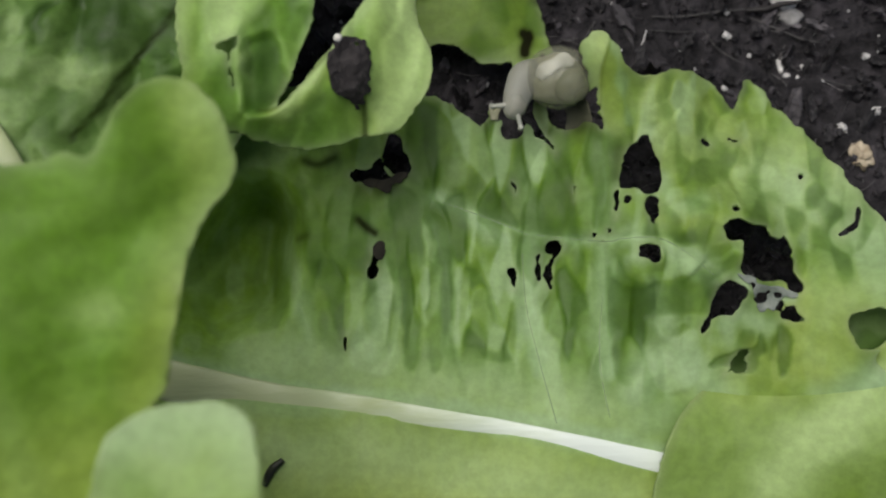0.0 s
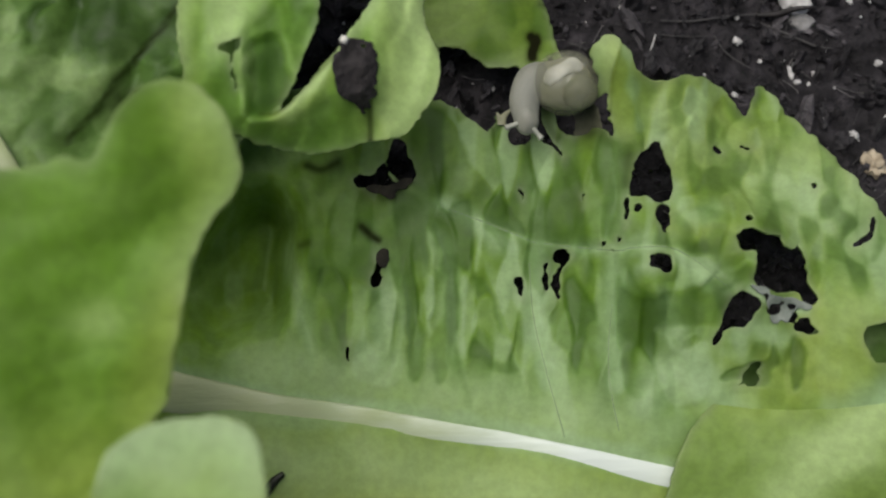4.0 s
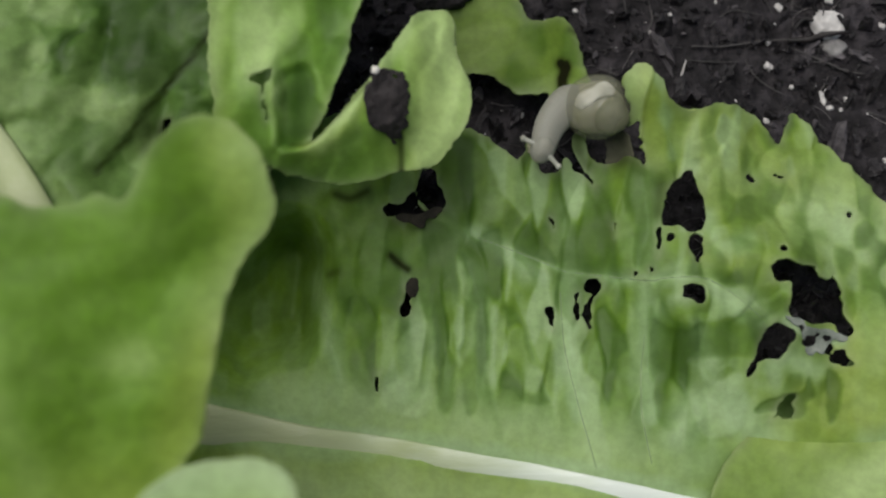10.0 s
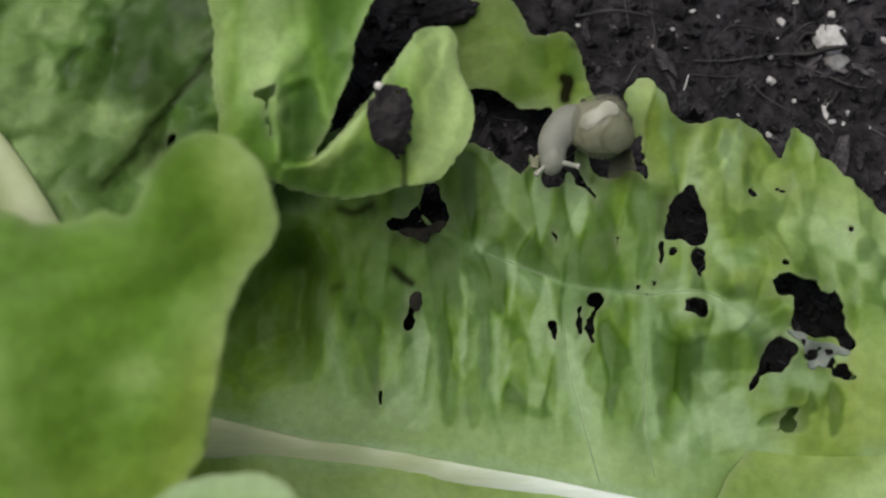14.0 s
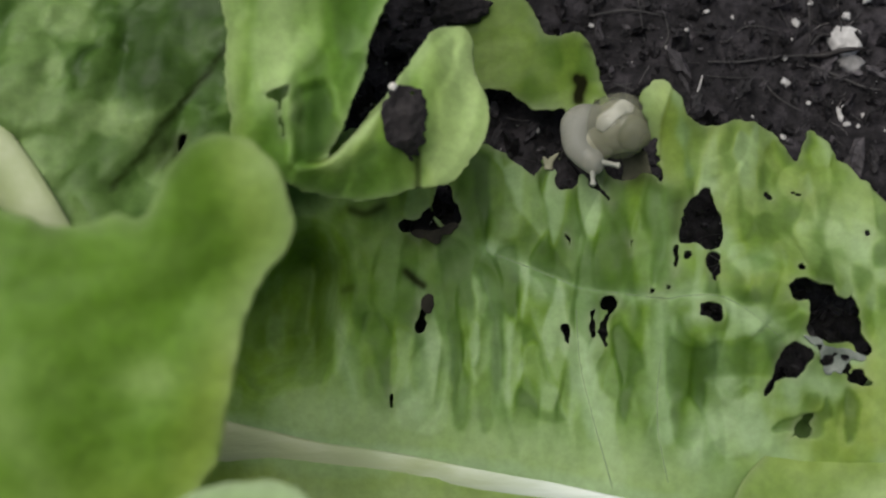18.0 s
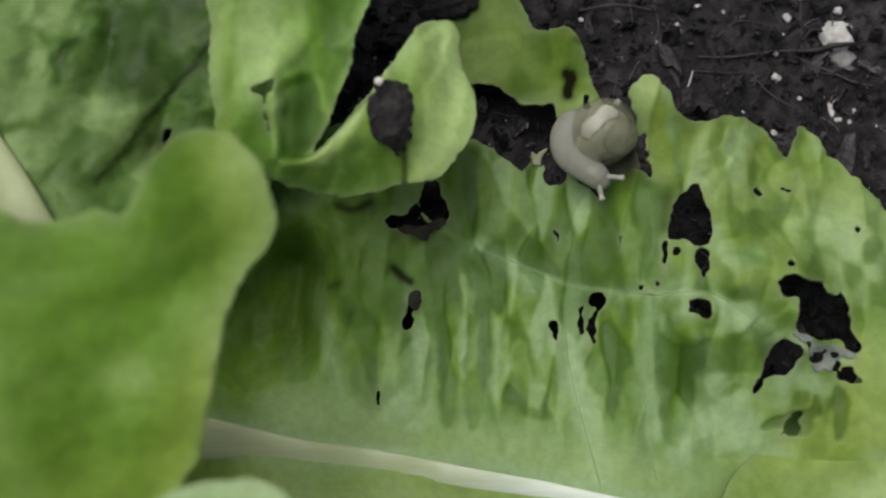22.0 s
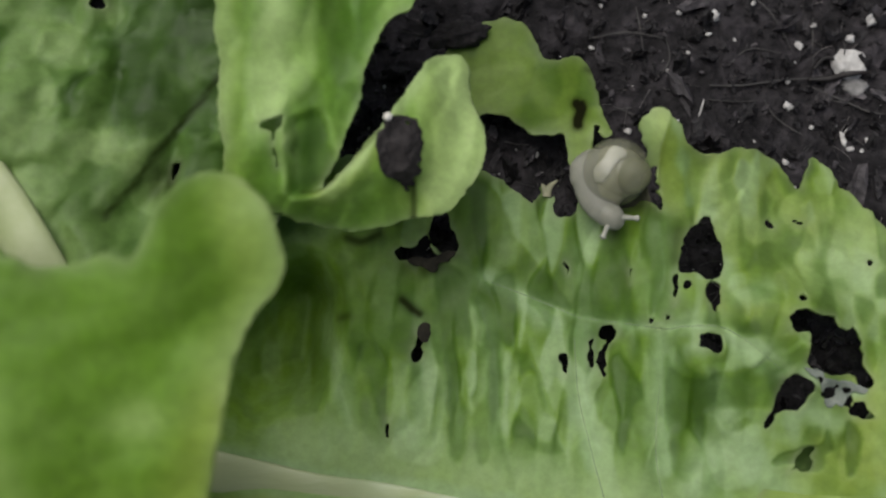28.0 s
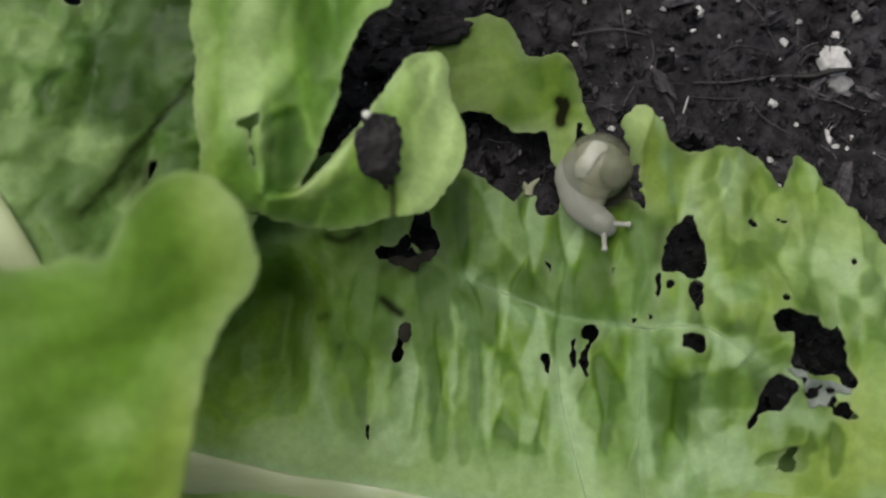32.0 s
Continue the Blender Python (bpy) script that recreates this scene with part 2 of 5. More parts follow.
def leaf_material(name, deep, fresh, pale, stretch=(1, 1, 1), turn=0.0, through_light=0.3, scale=150.0, mellow=(0.38, 0.5, 0.085), facets=0.8, bloom=0.5, gloss=0.5, relief=0.5):
    mat, tree, shader = nodes_of(name)
    patch = noise_of(tree, scale, 2.0, 0.45, stretch, turn)
    fine = noise_of(tree, 900.0, 3.0, 0.6)
    cell = tree.nodes.new("ShaderNodeTexVoronoi")
    cell.feature, cell.inputs["Scale"].default_value = "SMOOTH_F1", 420.0
    cell.inputs["Smoothness"].default_value = 0.35
    spot = tree.nodes.new("ShaderNodeTexCoord")
    warp = tree.nodes.new("ShaderNodeMapping")
    warp.inputs["Scale"].default_value = tuple(0.55 + 0.45 * s for s in stretch)
    warp.inputs["Rotation"].default_value = (0, 0, radians(turn))
    tree.links.new(spot.outputs["Object"], warp.inputs[0])
    tree.links.new(warp.outputs[0], cell.inputs["Vector"])
    blister = cell.outputs["Distance"]
    col = ramp(tree, patch, [(0.41, deep), (0.465, fresh), (0.54, fresh), (0.585, tuple((1 - bloom) * a + bloom * b for a, b in zip(fresh, pale)))])
    col = mixed(tree, math_node(tree, "MULTIPLY", attribute(tree, "ripe_lit"), 0.75), col, mellow)
    col = mixed(tree, attribute(tree, "vein"), col, pale)
    # deep green strokes, which also carry shade put into the colour
    col = mixed(tree, attribute(tree, "lush_shade"), col, tuple(0.75 * c for c in deep))
    col = mixed(tree, ramp(tree, blister, [(0.25, (0, 0, 0)), (0.75, (0.1, 0.1, 0.1))]), col, pale)
    # tone of the puckers: leaf green with some shading and sheen painted in
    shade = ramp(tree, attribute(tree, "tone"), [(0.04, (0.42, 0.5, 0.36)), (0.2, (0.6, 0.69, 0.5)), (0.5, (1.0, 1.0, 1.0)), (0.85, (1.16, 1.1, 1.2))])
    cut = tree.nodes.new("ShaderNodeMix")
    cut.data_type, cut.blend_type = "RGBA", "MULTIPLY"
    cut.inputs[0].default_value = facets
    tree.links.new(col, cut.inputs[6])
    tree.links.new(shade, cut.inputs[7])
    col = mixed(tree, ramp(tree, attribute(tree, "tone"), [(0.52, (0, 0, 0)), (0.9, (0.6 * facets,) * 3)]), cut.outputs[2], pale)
    speck = ramp(tree, fine, [(0.35, (0.82, 0.82, 0.82)), (0.65, (1.1, 1.1, 1.1))])
    mul = tree.nodes.new("ShaderNodeMix")
    mul.data_type, mul.blend_type = "RGBA", "MULTIPLY"
    mul.inputs[0].default_value = 0.7
    tree.links.new(col, mul.inputs[6])
    tree.links.new(speck, mul.inputs[7])
    col = mixed(tree, math_node(tree, "MULTIPLY", attribute(tree, "rim"), 0.32), mul.outputs[2], (0.4, 0.43, 0.28))
    col = mixed(tree, attribute(tree, "stain"), col, (0.014, 0.0145, 0.006))
    tree.links.new(col, shader.inputs["Base Color"])
    shader.inputs["Roughness"].default_value = gloss
    tree.links.new(math_node(tree, "MULTIPLY", math_node(tree, "SUBTRACT", 1.0, attribute(tree, "stain")), 0.32), shader.inputs["Specular IOR Level"])
    normal = bumped(tree, shader, math_node(tree, "ADD", math_node(tree, "MULTIPLY", patch, 1.0), math_node(tree, "SUBTRACT", math_node(tree, "MULTIPLY", fine, 0.2), math_node(tree, "MULTIPLY", blister, 0.45))), relief, 0.0008)
    glow = tree.nodes.new("ShaderNodeBsdfTranslucent")
    tree.links.new(mixed(tree, 0.5, col, (0.3, 0.45, 0.05)), glow.inputs["Color"])
    tree.links.new(normal, glow.inputs["Normal"])
    both = tree.nodes.new("ShaderNodeMixShader")
    both.inputs[0].default_value = through_light
    tree.links.new(shader.outputs[0], both.inputs[1])
    tree.links.new(glow.outputs[0], both.inputs[2])
    tree.links.new(both.outputs[0], tree.nodes["Material Output"].inputs["Surface"])
    return mat


def plain_material(name, dark, light, scale, rough=0.6, bump=0.3, depth=0.0004, metal_gloss=0.4, translucency=0.0):
    mat, tree, shader = nodes_of(name)
    n = noise_of(tree, scale, 5.0, 0.6)
    tree.links.new(ramp(tree, n, [(0.3, dark), (0.7, light)]), shader.inputs["Base Color"])
    shader.inputs["Roughness"].default_value = rough
    shader.inputs["Specular IOR Level"].default_value = metal_gloss
    shader.inputs["Transmission Weight"].default_value = translucency
    bumped(tree, shader, n, bump, depth)
    return mat


leaf_main_mat = leaf_material("lettuce_blade", (0.125, 0.24, 0.021), (0.18, 0.325, 0.03), (0.42, 0.6, 0.3), (1.8, 0.72, 1), 4.0, mellow=(0.44, 0.56, 0.11), through_light=0.4, scale=110.0, bloom=0.2, facets=1.0, relief=0.28)
leaf_fold_mat = leaf_material("lettuce_fold", (0.14, 0.295, 0.032), (0.205, 0.395, 0.05), (0.46, 0.64, 0.24), (1.6, 0.6, 1), 0.0, scale=110.0, bloom=0.2, facets=1.0, relief=0.28)
leaf_near_mat = leaf_material("lettuce_outer", (0.145, 0.295, 0.023), (0.168, 0.335, 0.0285), (0.335, 0.5, 0.131), (1, 1, 1), 0.0, through_light=0.36, scale=50.0, bloom=0.15, gloss=0.5)
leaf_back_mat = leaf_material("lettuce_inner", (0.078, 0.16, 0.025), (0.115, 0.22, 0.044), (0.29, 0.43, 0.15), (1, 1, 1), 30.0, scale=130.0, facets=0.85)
leaf_far_mat = leaf_material("lettuce_young", (0.096, 0.185, 0.0148), (0.146, 0.248, 0.0246), (0.23, 0.345, 0.066), (1, 1, 1), 0.0, scale=120.0)
pale_mat = leaf_material("lettuce_pale_lobe", (0.29, 0.45, 0.1), (0.36, 0.52, 0.15), (0.52, 0.7, 0.36), scale=70.0, bloom=0.2, through_light=0.45)
leaf_turned_mat = leaf_material("lettuce_turned_lobe", (0.13, 0.22, 0.022), (0.17, 0.28, 0.032), (0.4, 0.55, 0.2), scale=45.0, bloom=0.2)
frayed_mat = plain_material("dry_leaf_skin", (0.1, 0.122, 0.095), (0.21, 0.235, 0.2), 700.0, 0.6, 0.5)
film_mat = plain_material("brown_leaf_film", (0.014, 0.0135, 0.01), (0.034, 0.031, 0.022), 600.0, 0.8, 0.4, 0.0004, 0.1)
limp_mat = plain_material("limp_leaf_skin", (0.045, 0.048, 0.03), (0.085, 0.085, 0.056), 400.0, 0.7, 0.3, 0.0003, 0.15)
shred_mat = plain_material("tan_leaf_shred", (0.17, 0.175, 0.1), (0.32, 0.31, 0.21), 700.0, 0.6, 0.4)
stalk_mat = plain_material("lettuce_stalk", (0.31, 0.37, 0.17), (0.42, 0.47, 0.27), 200.0, 0.45, 0.3)
# the midrib's colour runs from tan at the heart to white towards the blade
rib_mat, tree, shader = nodes_of("lettuce_rib")
where = tree.nodes.new("ShaderNodeSeparateXYZ")
place = tree.nodes.new("ShaderNodeTexCoord")
tree.links.new(place.outputs["Object"], where.inputs[0])
rib_span = tree.nodes.new("ShaderNodeMapRange")
rib_span.inputs["From Min"].default_value, rib_span.inputs["From Max"].default_value = -0.024, 0.016
tree.links.new(math_node(tree, "ADD", where.outputs["X"], math_node(tree, "MULTIPLY", math_node(tree, "SUBTRACT", noise_of(tree, 250.0, 4.0, 0.6, (0.4, 2.0, 1.0)), 0.5), 0.03)), rib_span.inputs["Value"])
tree.links.new(ramp(tree, rib_span.outputs[0], [(0.0, (0.38, 0.42, 0.22)), (0.35, (0.38, 0.44, 0.24)), (0.7, (0.52, 0.59, 0.46)), (1.0, (0.64, 0.7, 0.63))]), shader.inputs["Base Color"])
shader.inputs["Roughness"].default_value = 0.38
bumped(tree, shader, noise_of(tree, 500.0, 4.0, 0.6, (0.3, 2.0, 1.0)), 0.35, 0.0004)
vein_mat = plain_material("lettuce_vein", (0.15, 0.22, 0.09), (0.24, 0.33, 0.15), 300.0, 0.4, 0.2)
soil_mat = plain_material("wet_potting_soil", (0.0105, 0.01, 0.0108), (0.045, 0.042, 0.0445), 500.0, 0.7, 1.0, 0.0016, 0.12)
# damp dark and drier grey patches of the soil
tree = soil_mat.node_tree
socket = tree.nodes["Principled BSDF"].inputs["Base Color"]
vary = tree.nodes.new("ShaderNodeMix")
vary.data_type, vary.blend_type = "RGBA", "MULTIPLY"
vary.inputs[0].default_value = 1.0
tree.links.new(socket.links[0].from_socket, vary.inputs[6])
tree.links.new(ramp(tree, noise_of(tree, 130.0, 5.0, 0.65), [(0.38, (0.45, 0.45, 0.45)), (0.5, (0.8, 0.79, 0.8)), (0.62, (1.5, 1.45, 1.5))]), vary.inputs[7])
tree.links.new(vary.outputs[2], socket)
crumb_mat = plain_material("soil_crumb", (0.014, 0.0134, 0.0145), (0.042, 0.039, 0.0415), 900.0, 0.5, 0.9, 0.0006, 0.2)
perlite_mat = plain_material("perlite", (0.3, 0.29, 0.28), (0.66, 0.65, 0.63), 700.0, 0.8, 0.6)
fibre_mat = plain_material("dry_fibre", (0.04, 0.037, 0.036), (0.1, 0.095, 0.092), 400.0, 0.7, 0.4)
dark_root_mat = plain_material("dark_root", (0.007, 0.006, 0.006), (0.02, 0.016, 0.015), 500.0, 0.6, 0.5)
fibre_pale_mat = plain_material("dirty_perlite", (0.14, 0.135, 0.13), (0.36, 0.35, 0.34), 600.0, 0.8, 0.6)
husk_mat = plain_material("tan_husk", (0.16, 0.12, 0.07), (0.55, 0.47, 0.34), 500.0, 0.6, 0.4)
dropping_mat = plain_material("snail_dropping", (0.006, 0.007, 0.003), (0.02, 0.022, 0.008), 500.0, 0.4, 0.4)
decay_mat = plain_material("brown_decay", (0.015, 0.0135, 0.0135), (0.044, 0.039, 0.039), 900.0, 0.75, 1.0, 0.0008, 0.2)
bead_mat = plain_material("pale_bead", (0.6, 0.58, 0.52), (0.8, 0.78, 0.72), 600.0, 0.35, 0.2)
body_mat = plain_material("snail_skin", (0.19, 0.192, 0.155), (0.265, 0.265, 0.22), 420.0, 0.45, 0.05, 0.0002, 0.3)
tentacle_mat = plain_material("snail_tentacle_skin", (0.26, 0.265, 0.22), (0.35, 0.355, 0.3), 500.0, 0.45, 0.1, 0.0002, 0.3)
shell_mat, tree, shader = nodes_of("snail_shell")
grow = noise_of(tree, 260.0, 3.0, 0.5)
tree.links.new(ramp(tree, grow, [(0.4, (0.2, 0.205, 0.125)), (0.6, (0.32, 0.325, 0.225))]), shader.inputs["Base Color"])
shader.inputs["Roughness"].default_value = 0.25
shader.inputs["Alpha"].default_value = 0.36
shader.inputs["Coat Weight"].default_value = 0.6
shader.inputs["Coat Roughness"].default_value = 0.18
viscera_mat = plain_material("snail_inside", (0.185, 0.185, 0.12), (0.29, 0.285, 0.2), 350.0, 0.5, 0.2)
coil_mat = plain_material("snail_dark_coil", (0.115, 0.12, 0.07), (0.18, 0.18, 0.11), 400.0, 0.5, 0.2)
highlight_mat = plain_material("snail_shell_highlight", (0.46, 0.45, 0.37), (0.74, 0.73, 0.64), 450.0, 0.5, 0.2)
body_shader = body_mat.node_tree.nodes["Principled BSDF"]
body_shader.inputs["Subsurface Weight"].default_value = 0.35
body_shader.inputs["Subsurface Radius"].default_value = (0.0016, 0.0014, 0.0012)
body_shader.inputs["Subsurface Scale"].default_value = 1.0

# some grains of the soil are greyer and drier than the rest
for dry_mat in (crumb_mat, fibre_mat):
    tree = dry_mat.node_tree
    grain = tree.nodes.new("ShaderNodeNewGeometry")
    shade = ramp(tree, grain.outputs["Random Per Island"], [(0.0, (0.5, 0.5, 0.5)), (0.6, (0.9, 0.9, 0.9)), (0.85, (1.5, 1.47, 1.5)), (1.0, (3.2, 3.15, 3.15))])
    socket = tree.nodes["Principled BSDF"].inputs["Base Color"]
    vary = tree.nodes.new("ShaderNodeMix")
    vary.data_type, vary.blend_type = "RGBA", "MULTIPLY"
    vary.inputs[0].default_value = 1.0
    tree.links.new(socket.links[0].from_socket, vary.inputs[6])
    tree.links.new(shade, vary.inputs[7])
    tree.links.new(vary.outputs[2], socket)

# ---- ground: one sheet of potting soil ----
def soil_height(x, y):
    """Metres, at world x, y in metres."""
    n = noise.noise(Vector((x * 60, y * 60, 1.0))) * 0.0016 + noise.noise(Vector((x * 240, y * 240, 4.0))) * 0.0009 + noise.noise(Vector((x * 700, y * 700, 9.0))) * 0.0005
    hollow = 0.011 * math.exp(-((x + 0.025) / 0.011) ** 2 - ((y - 0.034) / 0.013) ** 2)
    return n - hollow if abs(x) < 0.2 and abs(y) < 0.25 else 0.0


def build_ground():
    inner = np.arange(-0.1, 0.1301, 0.0011)
    outer = np.geomspace(0.02, 60, 16)
    ax = np.concatenate([-0.1 - outer[::-1], inner, 0.13 + outer])
    n = len(ax)
    verts = [(x, y, soil_height(x, y)) for y in ax for x in ax]
    faces = [(j * n + i, j * n + i + 1, (j + 1) * n + i + 1, (j + 1) * n + i) for j in range(n - 1) for i in range(n - 1)]
    me = bpy.data.meshes.new("ground")
    me.from_pydata(verts, [], faces)
    smooth(me)
    tagged(part("ground", me, soil_mat), "dark damp potting soil with crumbs and fibres", "soil", kind="structure")


build_ground()


def on_soil(x, y):
    """World place on the soil below the leaf-frame place (x, y), millimetres."""
    q = BED @ Vector((x * MM, y * MM, (-8.6 - 0.268 * y) * MM))
    return Vector((q.x, q.y, soil_height(q.x, q.y)))


def build_crumbs():
    """Loose crumbs of soil, too many to count."""
    rng = random.Random(4)
    base = [lump((1, 1, 1), s, 2, 0.95, 1.9) for s in (1.0, 2.0, 3.0, 4.0, 5.0, 6.0)]
    shapes = [([v.co.copy() for v in bm.verts], [[v.index for v in f.verts] for f in bm.faces]) for bm in base]
    verts, faces = [], []
    for _ in range(7500):
        x, y = rng.uniform(-0.07, 0.085), rng.uniform(-0.02, 0.105)
        s = rng.choice((0.15, 0.2, 0.25, 0.3, 0.4, 0.5, 0.7, 1.0)) * rng.uniform(0.7, 1.3)
        m = Matrix.Translation((x, y, soil_height(x, y) + 0.0002 * s)) @ Euler((rng.uniform(0, 6), rng.uniform(0, 6), rng.uniform(0, 6))).to_matrix().to_4x4() @ Matrix.Diagonal((s * rng.uniform(0.8, 2.6), s, s * rng.uniform(0.4, 0.8), 1))
        co, fs = rng.choice(shapes)
        k = len(verts)
        verts += [m @ c for c in co]
        faces += [[i + k for i in f] for f in fs]
    for bm in base:
        bm.free()
    me = bpy.data.meshes.new("soil_crumbs")
    me.from_pydata(verts, [], faces)
    tagged(part("soil_crumbs", me, crumb_mat), "loose dark crumbs of peat lying on the soil", "soil crumbs", kind="stuff")


build_crumbs()


def build_litter():
    """Perlite dust and hair-thin fibres strewn over the soil, too fine to count."""
    rng = random.Random(14)
    verts, faces, shades = [], [], []
    base = lump((1, 1, 1), 3.0, 1, 0.6, 1.9)
    co, fs = [v.co.copy() for v in base.verts], [[v.index for v in f.verts] for f in base.faces]
    base.free()
    for _ in range(150):
        x, y = rng.uniform(-0.02, 0.075), rng.uniform(0.045, 0.1)
        s = rng.choice((0.06, 0.08, 0.1, 0.14, 0.2)) * rng.uniform(0.7, 1.4)
        m = Matrix.Translation((x, y, soil_height(x, y) + 0.0004)) @ Euler((rng.uniform(0, 6), rng.uniform(0, 6), rng.uniform(0, 6))).to_matrix().to_4x4() @ Matrix.Diagonal((s * rng.uniform(0.7, 1.8), s, s, 1))
        k = len(verts)
        verts += [m @ c for c in co]
        faces += [[i + k for i in f] for f in fs]
    me = bpy.data.meshes.new("perlite_dust")
    me.from_pydata(verts, [], faces)
    tagged(part("perlite_dust", me, perlite_mat), "fine white perlite dust strewn on the soil", "perlite dust", kind="stuff")
    verts, faces = [], []
    for _ in range(420):
        x, y, a, n = rng.uniform(-0.02, 0.08), rng.uniform(0.04, 0.1), rng.uniform(0, 6.28), rng.uniform(0.6, 3.5)
        w, bend = rng.uniform(0.03, 0.07) * MM, rng.uniform(-0.5, 0.5)
        k = len(verts)
        for i in range(6):
            b = a + bend * i / 5
            px, py = x + math.cos(b) * n * MM * i / 5, y + math.sin(b) * n * MM * i / 5
            z = soil_height(px, py) + 0.0005
            for u, v in ((-1, 0), (0, 1), (1, 0)):
                verts.append((px - math.sin(b) * u * w, py + math.cos(b) * u * w, z + v * w))
            if i:
                j = k + 3 * i
                faces += [(j - 3, j - 2, j + 1, j), (j - 2, j - 1, j + 2, j + 1), (j - 1, j - 3, j, j + 2)]
    me = bpy.data.meshes.new("fibre_litter")
    me.from_pydata(verts, [], faces)
    smooth(me)
    tagged(part("fibre_litter", me, fibre_mat), "hair-thin grey fibres strewn over the soil", "plant fibres", kind="stuff")


build_litter()

# ---- lettuce: leaf shapes ----

def shepard(ctrl, soft=4.0):
    c = np.array(ctrl, float)
    def f(X, Y):
        X, Y = np.asarray(X, float), np.asarray(Y, float)
        num = den = 0.0
        for x, y, h in c:
            w = ((X - x) ** 2 + (Y - y) ** 2 + soft ** 2) ** -2.0
            num, den = num + w * h, den + w
        return num / den
    return f


def ease(v):
    v = np.clip(v, 0, 1)
    return v * v * (3 - 2 * v)


MAIN_BASE = shepard([(-45, -8, 0), (-25, -6, -2), (-10, -5, -2.2), (-11, -12, -.7), (0, 8, -2.5), (13, 0, -1.5), (23, -1, 4), (32, 1, 6.3), (35, 12, -1.2), (37, 20, -3.8), (23.6, 12, 1), (5, 18, -3), (48, 5, 2), (50, -8, 8), (-33, -15, 3), (0, -20, 3), (25, -22, 4), (-20, -27, 5.5), (10, -32, 5.5), (55, 15, -3), (0, 28, -6), (18.5, 22.5, 4), (20.5, 17, 1.5), (14, 16.5, -4.5), (10, 16, -3.5)])


POCKET = spline([(-36, -5), (-30.0, 3), (-25, 8), (-20, 8), (-17.2, 4), (-17.6, -1), (-18.2, -5), (-19.6, -8), (-23.3, -9.2), (-29.3, -11.0)], True, 5)


def pocket(X, Y):
    X, Y = np.asarray(X, float), np.asarray(Y, float)
    return ease(0.22 + to_line(X, Y, POCKET, True) * np.where(inside(X, Y, POCKET), 1, -1) / 6.5)


def main_height(X, Y):
    """The blade with the deep pocket where it folds away under the outer leaf."""
    return MAIN_BASE(X, Y) - 10.0 * pocket(X, Y) * (0.5 + 0.5 * ease((np.asarray(X, float) + 31) / 10))


fold_height = shepard([(-32, 22, 16), (-22, 20, 15.5), (-25, 35, 15), (-10, 35, 10), (-11.5, 22, 11.5), (-7, 13, 7), (-2, 18, 8), (0, 24, 7), (-15, 11.5, 7.5), (-22, 10, 9), (-17.5, 15.5, 13), (-12.5, 20, 12.5), (-22, 15, 14), (-5, 45, 8)])
near_height = shepard([(-30.5, 8, 38), (-22, 12, 34), (-19, 5, 32.5), (-25, -5, 36), (-24, -15, 34), (-45, -5, 40), (-45, 10, 39), (-50, -25, 40), (-70, 0, 42)])
back_height = shepard([(-34, 17, 5.5), (-45, 8, 10), (-55, 20, 9), (-40, 40, 4), (-22, 30, 4), (-25, 10, 3)])
far_height = shepard([(5, 30, -9), (14, 31, -11), (17, 22, -8), (0, 38, -10)])
lobe_height = shepard([(-22, -14, 41), (-18, -24, 44), (-28, -24, 45)])
under_height = shepard([(30, -12, 0), (50, -8, 1), (40, -25, 0)])


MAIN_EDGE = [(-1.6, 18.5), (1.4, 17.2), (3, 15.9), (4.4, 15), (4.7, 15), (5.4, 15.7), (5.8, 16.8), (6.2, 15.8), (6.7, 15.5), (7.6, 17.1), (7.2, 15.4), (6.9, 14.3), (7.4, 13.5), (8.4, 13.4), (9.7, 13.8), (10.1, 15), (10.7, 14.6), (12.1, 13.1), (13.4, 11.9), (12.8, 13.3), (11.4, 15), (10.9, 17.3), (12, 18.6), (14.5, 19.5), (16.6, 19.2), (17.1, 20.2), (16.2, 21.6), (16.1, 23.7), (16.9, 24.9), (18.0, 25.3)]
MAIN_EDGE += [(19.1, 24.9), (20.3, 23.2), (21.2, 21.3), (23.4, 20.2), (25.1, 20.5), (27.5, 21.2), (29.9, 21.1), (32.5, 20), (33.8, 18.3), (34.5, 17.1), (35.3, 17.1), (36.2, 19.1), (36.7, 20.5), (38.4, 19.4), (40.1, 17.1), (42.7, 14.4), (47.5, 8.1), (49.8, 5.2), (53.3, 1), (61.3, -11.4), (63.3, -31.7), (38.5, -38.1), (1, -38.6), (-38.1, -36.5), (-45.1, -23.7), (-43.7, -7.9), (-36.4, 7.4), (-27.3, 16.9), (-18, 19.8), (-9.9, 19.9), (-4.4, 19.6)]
FOLD_EDGE = [(-32.5, 58.8), (-29.2, 37.3), (-28.8, 31.7), (-28.1, 27.7), (-28.1, 23.7), (-27.6, 19.8), (-27.6, 15.8), (-26.2, 13.4), (-24, 12.9), (-22, 12.4), (-20, 11.8), (-17, 11.2), (-14.2, 11.1), (-11.2, 11.8), (-8.8, 12.6), (-7.1, 12.7), (-4.7, 13.4), (-3.6, 14.8), (-2, 17.2), (-1.2, 19.6), (-1.3, 21.8), (-2.2, 23.9), (-2.8, 25.9), (-3, 28.5), (-4.2, 29.7), (-5.8, 29.5), (-7.5, 28.6), (-9.5, 25.6), (-11.2, 22.9), (-12.9, 20.8), (-15.1, 18.2), (-16.8, 16.4), (-17.9, 15.4), (-17.7, 16.2), (-16.3, 19.1), (-15.1, 22.2), (-14.2, 24.6), (-13.7, 27.9), (-13.1, 30), (-11.4, 33), (-8.8, 35), (-8.3, 38.9), (-5.2, 53.6)]
